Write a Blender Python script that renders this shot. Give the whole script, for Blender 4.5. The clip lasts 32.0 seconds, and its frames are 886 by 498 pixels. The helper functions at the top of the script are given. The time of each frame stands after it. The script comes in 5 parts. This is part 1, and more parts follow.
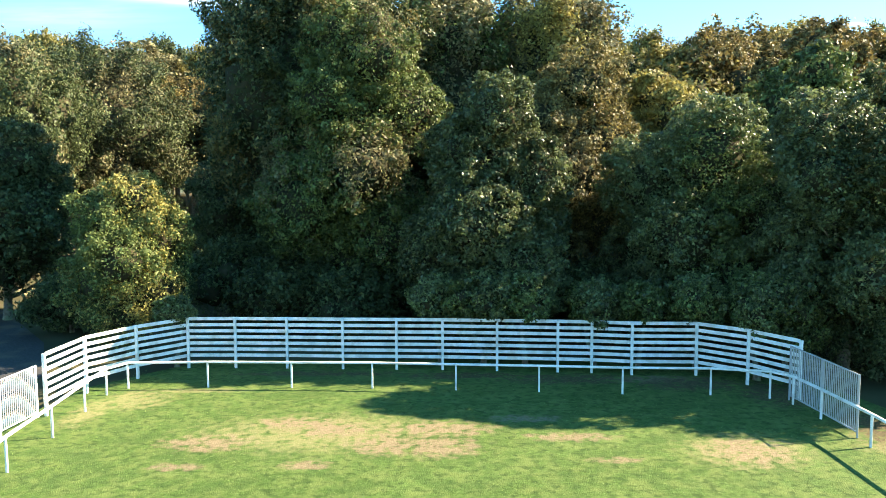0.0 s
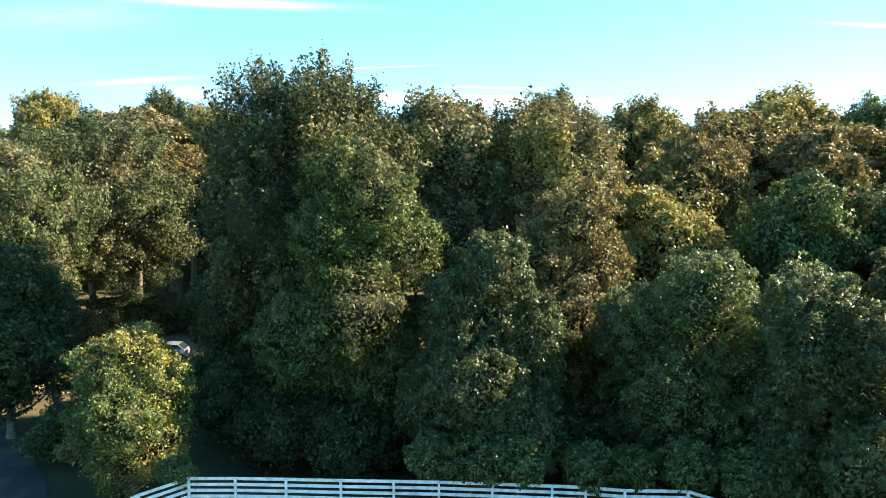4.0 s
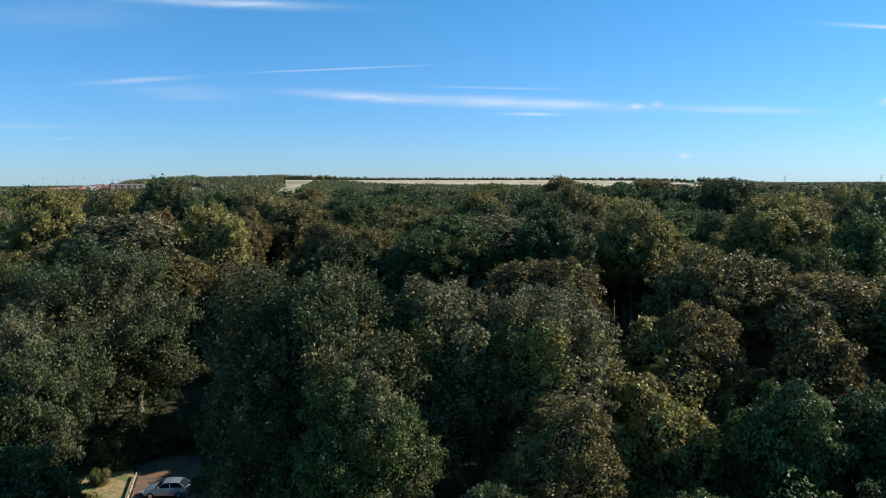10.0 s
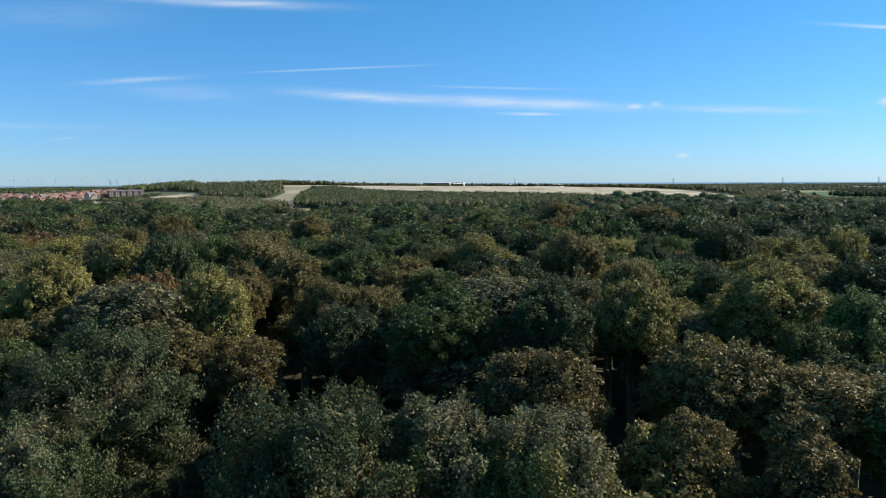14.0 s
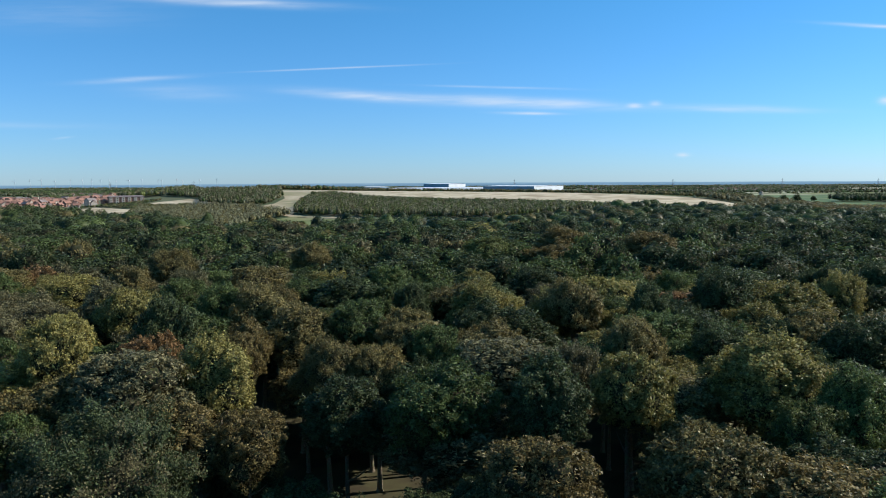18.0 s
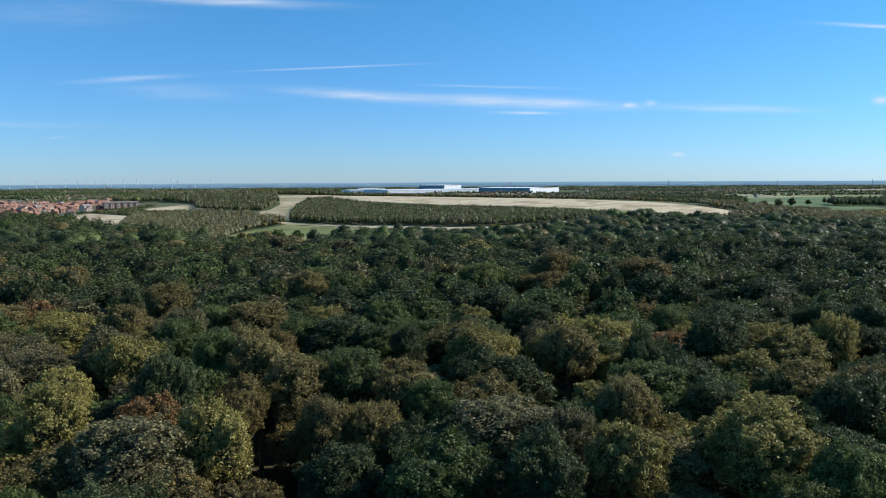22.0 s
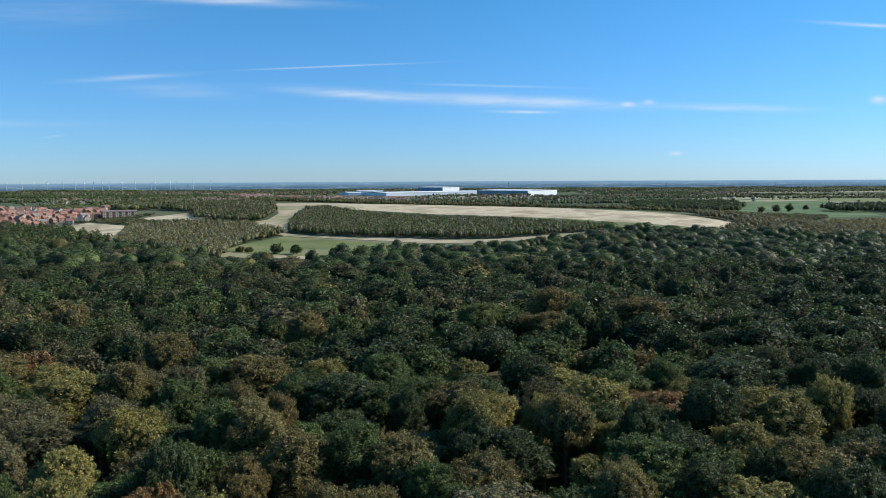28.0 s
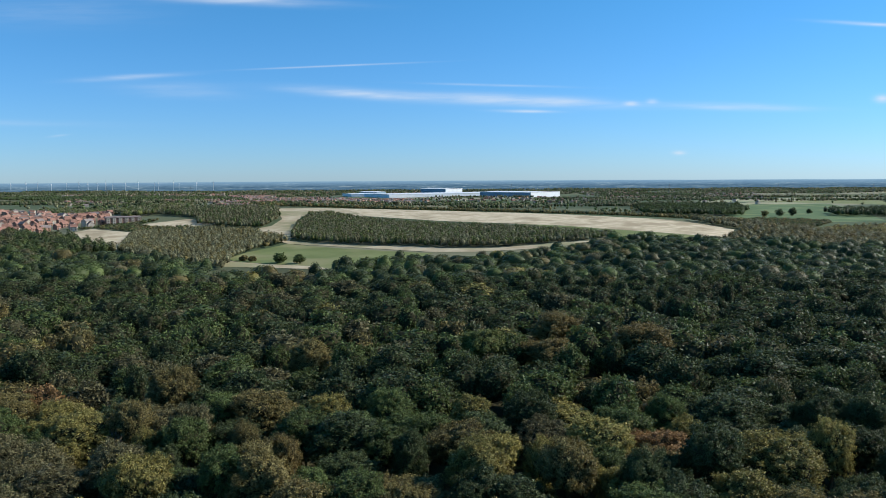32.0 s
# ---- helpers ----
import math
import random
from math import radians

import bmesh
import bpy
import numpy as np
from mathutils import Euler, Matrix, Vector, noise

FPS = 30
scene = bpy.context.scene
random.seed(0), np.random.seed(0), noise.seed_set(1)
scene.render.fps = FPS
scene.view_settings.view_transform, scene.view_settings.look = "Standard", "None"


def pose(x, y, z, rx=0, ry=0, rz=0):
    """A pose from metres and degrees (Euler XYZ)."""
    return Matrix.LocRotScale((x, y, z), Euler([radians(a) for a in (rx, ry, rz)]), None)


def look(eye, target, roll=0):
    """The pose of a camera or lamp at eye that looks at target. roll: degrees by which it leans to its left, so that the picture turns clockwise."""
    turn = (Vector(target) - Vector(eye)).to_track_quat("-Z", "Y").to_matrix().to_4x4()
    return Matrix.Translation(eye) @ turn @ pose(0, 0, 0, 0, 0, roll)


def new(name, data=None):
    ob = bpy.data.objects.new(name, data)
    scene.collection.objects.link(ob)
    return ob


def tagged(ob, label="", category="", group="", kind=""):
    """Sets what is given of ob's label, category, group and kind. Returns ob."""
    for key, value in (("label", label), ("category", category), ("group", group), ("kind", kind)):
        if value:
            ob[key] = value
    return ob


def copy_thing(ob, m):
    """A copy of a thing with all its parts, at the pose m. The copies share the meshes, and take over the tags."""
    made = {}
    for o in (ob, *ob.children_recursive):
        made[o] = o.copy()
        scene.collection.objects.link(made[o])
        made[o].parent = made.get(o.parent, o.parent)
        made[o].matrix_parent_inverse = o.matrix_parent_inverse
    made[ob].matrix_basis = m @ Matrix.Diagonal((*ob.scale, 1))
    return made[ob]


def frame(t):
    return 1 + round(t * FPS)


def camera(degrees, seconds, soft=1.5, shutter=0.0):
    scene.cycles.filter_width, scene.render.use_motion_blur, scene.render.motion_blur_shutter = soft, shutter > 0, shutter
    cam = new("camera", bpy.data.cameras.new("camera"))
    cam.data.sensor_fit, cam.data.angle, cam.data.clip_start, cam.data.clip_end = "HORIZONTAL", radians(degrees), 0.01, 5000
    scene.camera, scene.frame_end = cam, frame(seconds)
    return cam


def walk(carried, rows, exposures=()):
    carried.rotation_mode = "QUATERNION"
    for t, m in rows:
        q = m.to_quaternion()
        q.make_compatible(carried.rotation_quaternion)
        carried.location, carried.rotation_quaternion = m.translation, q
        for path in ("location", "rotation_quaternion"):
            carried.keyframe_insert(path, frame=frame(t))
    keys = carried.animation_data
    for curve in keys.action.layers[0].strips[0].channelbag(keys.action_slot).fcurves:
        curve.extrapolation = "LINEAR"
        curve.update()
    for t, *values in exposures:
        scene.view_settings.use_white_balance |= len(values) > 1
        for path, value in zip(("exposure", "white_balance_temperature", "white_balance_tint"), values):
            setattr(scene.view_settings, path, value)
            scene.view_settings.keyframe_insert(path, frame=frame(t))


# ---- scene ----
cam = camera(60.4, 32.0, soft=0.5)
# seconds, x, height, turn, tilt: a drone that climbs straight up
ROWS = [
    (0.0, 0.000, 8.600, 0.772, -5.130),
    (0.5, 0.026, 9.613, 0.768, -5.130),
    (1.0, 0.051, 10.592, 0.729, -5.130),
    (1.5, 0.077, 11.536, 0.694, -5.130),
    (2.0, 0.103, 12.535, 0.700, -5.130),
    (2.5, 0.129, 13.507, 0.716, -5.130),
    (3.0, 0.154, 14.450, 0.733, -5.130),
    (3.5, 0.180, 15.339, 0.733, -5.130),
    (5.5, 0.130, 19.079, 0.640, -5.130),
    (6.0, 0.103, 20.176, 0.594, -5.130),
    (6.5, 0.075, 21.342, 0.585, -5.130),
    (7.0, 0.048, 22.570, 0.573, -5.130),
    (7.5, 0.020, 23.708, 0.525, -5.130),
    (8.0, 0.020, 24.860, 0.471, -5.130),
    (8.5, 0.019, 25.950, 0.440, -5.130),
    (9.0, 0.019, 27.053, 0.410, -5.130),
    (9.5, 0.018, 28.129, 0.427, -5.130),
    (10.0, 0.018, 29.156, 0.373, -5.130),
    (10.5, 0.018, 30.232, 0.304, -5.130),
    (11.0, 0.017, 31.294, 0.274, -5.130),
    (11.5, 0.017, 32.411, 0.252, -5.130),
    (12.0, 0.016, 33.452, 0.242, -5.130),
    (12.5, 0.016, 34.452, 0.237, -5.130),
    (13.0, 0.016, 35.506, 0.245, -5.130),
    (13.5, 0.015, 36.603, 0.251, -5.136),
    (14.0, 0.015, 37.692, 0.253, -5.141),
    (14.5, 0.014, 38.803, 0.268, -5.147),
    (16.5, 0.013, 43.175, 0.277, -5.169),
    (17.0, 0.012, 44.299, 0.264, -5.174),
    (17.5, 0.012, 45.396, 0.247, -5.180),
    (18.0, 0.011, 46.479, 0.225, -5.185),
    (18.5, 0.011, 47.561, 0.185, -5.191),
    (19.0, 0.011, 48.665, 0.150, -5.196),
    (19.5, 0.010, 49.782, 0.115, -5.202),
    (20.0, 0.010, 50.906, 0.077, -5.207),
    (20.5, 0.009, 52.031, 0.032, -5.213),
    (21.0, 0.009, 53.113, -0.012, -5.218),
    (21.5, 0.009, 54.196, -0.057, -5.224),
    (22.0, 0.008, 55.292, -0.092, -5.229),
    (22.5, 0.008, 56.444, -0.116, -5.235),
    (23.0, 0.007, 57.562, -0.151, -5.241),
    (23.5, 0.007, 58.721, -0.172, -5.246),
    (24.0, 0.007, 59.817, -0.197, -5.252),
    (24.5, 0.006, 60.948, -0.228, -5.257),
    (25.0, 0.006, 62.094, -0.245, -5.263),
    (25.5, 0.005, 63.211, -0.273, -5.268),
    (27.5, 0.004, 67.611, -0.231, -5.290),
    (28.0, 0.003, 68.721, -0.230, -5.296),
    (28.5, 0.003, 69.797, -0.216, -5.301),
    (29.0, 0.002, 70.886, -0.207, -5.307),
    (29.5, 0.002, 72.018, -0.168, -5.312),
    (30.0, 0.002, 73.135, -0.145, -5.318),
    (30.5, 0.001, 74.245, -0.111, -5.323),
    (31.0, 0.001, 75.474, -0.062, -5.329),
    (31.5, 0.000, 76.605, -0.027, -5.334),
    (32.0, 0.000, 77.750, -0.014, -5.340),
]
LEAN = 0.29
walk(cam, [(t, pose(x, 0, z, 90 + tilt, 0, turn) @ pose(0, 0, 0, 0, 0, -LEAN)) for t, x, z, turn, tilt in ROWS],
     [(0.0, 2.3, 7950, 10), (2.0, 2.33, 8050, 10), (3.5, 2.25, 8000, 10), (5.5, 1.36, 7400, 10), (6.0, 1.03, 7200, 10), (7.0, 0.78, 6950, 10), (8.0, 0.55, 6350, 10), (9.0, 0.44, 6200, 10), (17.0, 0.36, 6100, 10), (32.0, 0.31, 6080, 10)])

# ---- daylight ----
SUN_AZ, SUN_EL = radians(76), radians(33)
sun = new("sun", bpy.data.lights.new("sun", "SUN"))
sun.data.energy, sun.data.angle, sun.data.color = 5.0, radians(0.53), (1.0, 0.92, 0.78)
SUN_DIR = Vector((math.sin(SUN_AZ) * math.cos(SUN_EL), math.cos(SUN_AZ) * math.cos(SUN_EL), math.sin(SUN_EL)))
sun.matrix_world = look(SUN_DIR * 200, (0, 0, 0))

world = bpy.data.worlds.new("sky")
scene.world = world
world.use_nodes = True
wt = world.node_tree
wt.nodes.clear()


def wnode(kind, **kw):
    n = wt.nodes.new(kind)
    for k, v in kw.items():
        if k == "operation":
            n.operation = v
    return n


def wmath(op, a, b=None, c=None):
    n = wnode("ShaderNodeMath", operation=op)
    for i, v in enumerate((a, b, c)):
        if v is None:
            continue
        if isinstance(v, (int, float)):
            n.inputs[i].default_value = v
        else:
            wt.links.new(v, n.inputs[i])
    return n.outputs[0]


sky = wt.nodes.new("ShaderNodeTexSky")
sky.sky_type, sky.sun_disc = "NISHITA", False
sky.sun_elevation, sky.sun_rotation = SUN_EL, SUN_AZ
sky.air_density, sky.dust_density, sky.ozone_density, sky.altitude = 1.0, 0.2, 3.0, 900
coord = wt.nodes.new("ShaderNodeTexCoord")
sep = wt.nodes.new("ShaderNodeSeparateXYZ")
wt.links.new(coord.outputs["Generated"], sep.inputs[0])
ahead = wmath("MAXIMUM", sep.outputs[1], 0.05)
cu, cv = wmath("DIVIDE", sep.outputs[0], ahead), wmath("DIVIDE", sep.outputs[2], ahead)
# cirrus streaks, vapour trails and small puffs: across, up, half length, half thickness, slope, density
CLOUDS = [
    (-0.275, 0.2285, 0.105, 0.0050, -0.045, 0.62), (-0.500, 0.215, 0.120, 0.0180, 0.0, 0.12),
    (-0.140, 0.1445, 0.085, 0.0011, 0.035, 0.5), (-0.100, 0.1085, 0.085, 0.0055, -0.075, 0.6),
    (0.101, 0.0995, 0.110, 0.0062, -0.045, 0.75), (0.071, 0.119, 0.080, 0.0015, -0.03, 0.3),
    (0.108, 0.0855, 0.034, 0.0018, -0.02, 0.7), (0.245, 0.0950, 0.0085, 0.0026, 0.0, 0.9),
    (0.272, 0.0975, 0.007, 0.0030, 0.0, 0.5), (0.376, 0.0900, 0.085, 0.0042, -0.03, 0.45),
    (-0.404, 0.1315, 0.060, 0.0030, 0.05, 0.4), (-0.340, 0.115, 0.070, 0.0090, -0.05, 0.2),
    (0.560, 0.1935, 0.060, 0.0022, -0.06, 0.6), (0.571, 0.0990, 0.0095, 0.0045, 0.0, 1.0),
    (0.309, 0.0310, 0.0075, 0.0026, 0.0, 0.8), (-0.500, 0.0570, 0.012, 0.0014, 0.1, 0.25),
    (-0.62, 0.075, 0.15, 0.004, -0.02, 0.15),
]
total = None
for u0, v0, su, sv, slope, dens in CLOUDS:
    du = wmath("SUBTRACT", cu, u0)
    a = wmath("DIVIDE", du, su)
    b = wmath("DIVIDE", wmath("SUBTRACT", wmath("SUBTRACT", cv, v0), wmath("MULTIPLY", du, slope)), sv)
    d = wmath("ADD", wmath("MULTIPLY", a, a), wmath("MULTIPLY", b, b))
    val = wmath("MULTIPLY", wmath("POWER", 0.3679, d), dens)
    total = val if total is None else wmath("ADD", total, val)
comb = wt.nodes.new("ShaderNodeCombineXYZ")
wt.links.new(wmath("MULTIPLY", cu, 9.0), comb.inputs[0])
wt.links.new(wmath("MULTIPLY", cv, 90.0), comb.inputs[1])
wisp = wt.nodes.new("ShaderNodeTexNoise")
wisp.inputs["Scale"].default_value, wisp.inputs["Detail"].default_value = 1.6, 6.0
wt.links.new(comb.outputs[0], wisp.inputs["Vector"])
wispy = wmath("MULTIPLY_ADD", wisp.outputs[0], 1.7, -0.05)
cover = wmath("MINIMUM", wmath("MULTIPLY", wmath("MULTIPLY", total, wispy), wmath("GREATER_THAN", sep.outputs[1], 0.06)), 1.0)
mix = wt.nodes.new("ShaderNodeMix")
mix.data_type = "RGBA"
wt.links.new(cover, mix.inputs[0])
tint = wt.nodes.new("ShaderNodeValToRGB")
for e, (p, c) in zip(tint.color_ramp.elements, ((0.0, (0.56, 0.80, 1.20, 1)), (0.40, (0.37, 1.13, 1.27, 1)))):
    e.position, e.color = p, c
wt.links.new(sep.outputs[2], tint.inputs[0])
clear = wt.nodes.new("ShaderNodeMix")
clear.data_type, clear.blend_type = "RGBA", "MULTIPLY"
clear.inputs[0].default_value = 1.0
wt.links.new(sky.outputs[0], clear.inputs[6])
wt.links.new(tint.outputs[0], clear.inputs[7])
wt.links.new(clear.outputs[2], mix.inputs[6])
mix.inputs[7].default_value = (6.6, 7.2, 7.8, 1)
bg = wt.nodes.new("ShaderNodeBackground")
bg.inputs[1].default_value = 0.09
# hazy blue land out to the true horizon, which lies a fifth of a degree below the level
def band(across, up, detail):
    at = wt.nodes.new("ShaderNodeCombineXYZ")
    wt.links.new(wmath("MULTIPLY", cu, across), at.inputs[0])
    wt.links.new(wmath("MULTIPLY", cv, up), at.inputs[1])
    n = wt.nodes.new("ShaderNodeTexNoise")
    n.inputs["Scale"].default_value, n.inputs["Detail"].default_value = 1.0, detail
    wt.links.new(at.outputs[0], n.inputs["Vector"])
    return n.outputs[0]


# land colours drawn on the sky, with the blue of distance haze in them
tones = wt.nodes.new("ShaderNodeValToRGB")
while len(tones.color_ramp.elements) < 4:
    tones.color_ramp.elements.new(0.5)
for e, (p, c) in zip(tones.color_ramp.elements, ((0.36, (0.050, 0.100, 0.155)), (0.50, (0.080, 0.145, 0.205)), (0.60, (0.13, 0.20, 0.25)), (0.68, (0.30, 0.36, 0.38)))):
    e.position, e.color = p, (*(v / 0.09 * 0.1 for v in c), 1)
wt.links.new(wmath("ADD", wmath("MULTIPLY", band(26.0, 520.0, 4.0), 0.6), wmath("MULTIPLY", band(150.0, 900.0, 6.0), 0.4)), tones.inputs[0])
# painted haze: the last kilometres pale towards the air above the horizon
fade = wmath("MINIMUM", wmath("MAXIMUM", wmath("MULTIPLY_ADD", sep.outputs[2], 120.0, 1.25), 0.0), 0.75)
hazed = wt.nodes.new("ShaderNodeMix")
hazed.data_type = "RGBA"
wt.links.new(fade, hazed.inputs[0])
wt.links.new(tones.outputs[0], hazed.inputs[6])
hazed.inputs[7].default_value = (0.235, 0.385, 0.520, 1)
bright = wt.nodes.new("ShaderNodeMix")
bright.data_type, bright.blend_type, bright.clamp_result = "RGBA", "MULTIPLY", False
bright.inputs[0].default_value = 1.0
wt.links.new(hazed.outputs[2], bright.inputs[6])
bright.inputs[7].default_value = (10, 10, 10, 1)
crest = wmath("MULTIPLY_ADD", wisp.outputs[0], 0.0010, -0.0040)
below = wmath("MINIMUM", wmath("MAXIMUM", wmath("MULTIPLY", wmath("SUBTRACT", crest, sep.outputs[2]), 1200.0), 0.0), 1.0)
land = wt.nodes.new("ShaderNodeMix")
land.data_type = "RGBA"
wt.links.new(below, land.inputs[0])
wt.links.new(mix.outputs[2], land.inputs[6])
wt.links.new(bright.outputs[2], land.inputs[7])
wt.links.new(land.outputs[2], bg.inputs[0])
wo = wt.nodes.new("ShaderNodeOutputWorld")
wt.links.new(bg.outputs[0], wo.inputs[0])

# ---- materials ----


def material(name, rough=0.8, spec=0.3):
    m = bpy.data.materials.new(name)
    m.use_nodes = True
    nt = m.node_tree
    bsdf = nt.nodes["Principled BSDF"]
    bsdf.inputs["Roughness"].default_value = rough
    bsdf.inputs["Specular IOR Level"].default_value = spec
    return m, nt, bsdf


def noise_node(nt, scale, detail=5.0, coord_name="Object", stretch=None):
    tc = nt.nodes.new("ShaderNodeTexCoord")
    n = nt.nodes.new("ShaderNodeTexNoise")
    n.inputs["Scale"].default_value, n.inputs["Detail"].default_value = scale, detail
    if stretch:
        mp = nt.nodes.new("ShaderNodeMapping")
        mp.inputs["Scale"].default_value = stretch
        nt.links.new(tc.outputs[coord_name], mp.inputs[0])
        nt.links.new(mp.outputs[0], n.inputs["Vector"])
    else:
        nt.links.new(tc.outputs[coord_name], n.inputs["Vector"])
    return n.outputs[0]


def ramp(nt, source, stops):
    r = nt.nodes.new("ShaderNodeValToRGB")
    el = r.color_ramp.elements
    while len(el) < len(stops):
        el.new(0.5)
    for e, (p, c) in zip(el, stops):
        e.position, e.color = p, (*c, 1)
    nt.links.new(source, r.inputs[0])
    return r.outputs[0]


def mixc(nt, fac, a, b, blend="MIX"):
    n = nt.nodes.new("ShaderNodeMix")
    n.data_type, n.blend_type = "RGBA", blend
    for i, v in ((0, fac), (6, a), (7, b)):
        if isinstance(v, (int, float)):
            n.inputs[i].default_value = v
        elif isinstance(v, tuple):
            n.inputs[i].default_value = (*v, 1)
        else:
            nt.links.new(v, n.inputs[i])
    return n.outputs[2]


def bumped(nt, bsdf, source, strength, dist=0.02):
    b = nt.nodes.new("ShaderNodeBump")
    b.inputs["Strength"].default_value, b.inputs["Distance"].default_value = strength, dist
    nt.links.new(source, b.inputs["Height"])
    nt.links.new(b.outputs[0], bsdf.inputs["Normal"])


def mottled(name, a, b, scale, c=None, scale2=None, rough=0.85, bump=0.0, dist=0.02, spec=0.2):
    """Two colours in patches of one size, worn by a third at another."""
    m, nt, bsdf = material(name, rough, spec)
    n1 = noise_node(nt, scale)
    col = ramp(nt, n1, [(0.35, a), (0.65, b)])
    if c:
        n2 = noise_node(nt, scale2, 6.0)
        f = ramp(nt, n2, [(0.48, (0, 0, 0)), (0.62, (1, 1, 1))])
        col = mixc(nt, f, col, c)
    nt.links.new(col, bsdf.inputs["Base Color"])
    if bump:
        bumped(nt, bsdf, n1, bump, dist)
    return m


def foliage(name, dark, light, gloss=0.16, thin=0.28, rough=0.50):
    m, nt, bsdf = material(name, rough, gloss)
    geo = nt.nodes.new("ShaderNodeNewGeometry")
    info = nt.nodes.new("ShaderNodeObjectInfo")
    col = ramp(nt, geo.outputs["Random Per Island"], [(0.0, tuple(0.55 * v for v in dark)), (0.65, light), (1.0, tuple(min(1, 1.75 * v) for v in light))])
    big = noise_node(nt, 0.35, 2.0)
    col = mixc(nt, ramp(nt, big, [(0.4, (0, 0, 0)), (0.65, (1, 1, 1))]), col, mixc(nt, 0.5, col, light))
    hue = nt.nodes.new("ShaderNodeHueSaturation")
    mr = nt.nodes.new("ShaderNodeMapRange")
    mr.inputs["To Min"].default_value, mr.inputs["To Max"].default_value = 0.8, 1.2
    nt.links.new(info.outputs["Random"], mr.inputs[0])
    hue.inputs["Saturation"].default_value = 0.91
    nt.links.new(mr.outputs[0], hue.inputs["Value"])
    nt.links.new(col, hue.inputs["Color"])
    nt.links.new(hue.outputs[0], bsdf.inputs["Base Color"])
    tr = nt.nodes.new("ShaderNodeBsdfTranslucent")
    nt.links.new(hue.outputs[0], tr.inputs[0])
    ms = nt.nodes.new("ShaderNodeMixShader")
    ms.inputs[0].default_value = thin
    nt.links.new(bsdf.outputs[0], ms.inputs[1])
    nt.links.new(tr.outputs[0], ms.inputs[2])
    nt.links.new(ms.outputs[0], nt.nodes["Material Output"].inputs[0])
    return m


LEAF = {
    "dark": foliage("leaf_dark_green", (0.031, 0.046, 0.015), (0.075, 0.097, 0.033)),
    "green": foliage("leaf_green", (0.042, 0.065, 0.015), (0.106, 0.140, 0.035)),
    "light": foliage("leaf_light_green", (0.058, 0.078, 0.017), (0.150, 0.166, 0.040)),
    "grey": foliage("leaf_grey_green", (0.069, 0.068, 0.029), (0.166, 0.146, 0.062)),
    "olive": foliage("leaf_olive", (0.080, 0.067, 0.020), (0.205, 0.164, 0.049)),
    "yellow": foliage("leaf_yellow_green", (0.114, 0.102, 0.022), (0.286, 0.244, 0.056)),
    "brown": foliage("leaf_brown", (0.080, 0.061, 0.018), (0.205, 0.152, 0.043)),
    "rust": foliage("leaf_rust", (0.112, 0.060, 0.019), (0.245, 0.136, 0.042)),
    "birch": foliage("leaf_pale_grey_green", (0.113, 0.116, 0.056), (0.246, 0.233, 0.117)),
    "glossy": foliage("leaf_glossy_green", (0.048, 0.074, 0.023), (0.133, 0.167, 0.056), 0.5, 0.45, 0.38),
    "red": foliage("leaf_red", (0.166, 0.029, 0.015), (0.428, 0.077, 0.042)),
}
# dark tone for crown cores, standing in for shade behind the leaves
CORE_SHADE = mottled("crown_core_shade", (0.030, 0.026, 0.016), (0.060, 0.052, 0.030), 1.2, (0.035, 0.045, 0.018), 3.0, 0.95, 0.5, 0.1, 0.05)
BARK = mottled("bark", (0.10, 0.075, 0.05), (0.22, 0.18, 0.13), 6.0, (0.13, 0.15, 0.08), 1.5, 0.9, 0.6, 0.03)

# ---- the lie of the land ----


def height(x, y):
    """Flat wood, a broad grassed mound about a kilometre off, and a plain to the horizon."""
    along = (x * 0.854 - (y - 1107) * 0.52)
    across = -(x * 0.52) - (y - 1107) * 0.854
    side = np.where(across > 0, 265.0, 230.0)
    ends = np.where(along > 0, 480.0, 620.0)
    mound = 29.5 * np.exp(-(across / side) ** 2) * np.exp(-(np.abs(along) / ends) ** 6)
    west = 6.0 * np.clip((y - 700) / 400, 0, 1) * np.clip((-x - 150) / 250, 0, 1) * np.clip((2600 - y) / 800, 0, 1)
    roll = 1.2 * np.sin(x / 170) * np.sin(y / 210) * np.clip((y - 300) / 500, 0, 1)
    return mound + west + roll


def h(x, y):
    return float(height(np.float64(x), np.float64(y)))


def mesh_of(name, verts, faces, mats=(), index=None, smooth=False):
    me = bpy.data.meshes.new(name)
    me.from_pydata([tuple(v) for v in verts], [], [tuple(f) for f in faces])
    for m in mats:
        me.materials.append(m)
    if index is not None:
        me.polygons.foreach_set("material_index", np.asarray(index, dtype=np.int32))
    if smooth:
        me.polygons.foreach_set("use_smooth", np.ones(len(me.polygons), dtype=bool))
    me.update()
    return me


def quads_mesh(name, co, quads, tris=None, mats=(), smooth=False):
    """A mesh straight from arrays of corners, for foliage with very many faces."""
    me = bpy.data.meshes.new(name)
    tris = np.zeros((0, 3), int) if tris is None else tris
    loops = np.concatenate([quads.ravel(), tris.ravel()]).astype(np.int32)
    starts = np.concatenate([np.arange(len(quads)) * 4, len(quads) * 4 + np.arange(len(tris)) * 3]).astype(np.int32)
    me.vertices.add(len(co))
    me.vertices.foreach_set("co", np.asarray(co, dtype=np.float32).ravel())
    me.loops.add(len(loops))
    me.loops.foreach_set("vertex_index", loops)
    me.polygons.add(len(starts))
    me.polygons.foreach_set("loop_start", starts)
    for m in mats:
        me.materials.append(m)
    me.update(calc_edges=True)
    return me


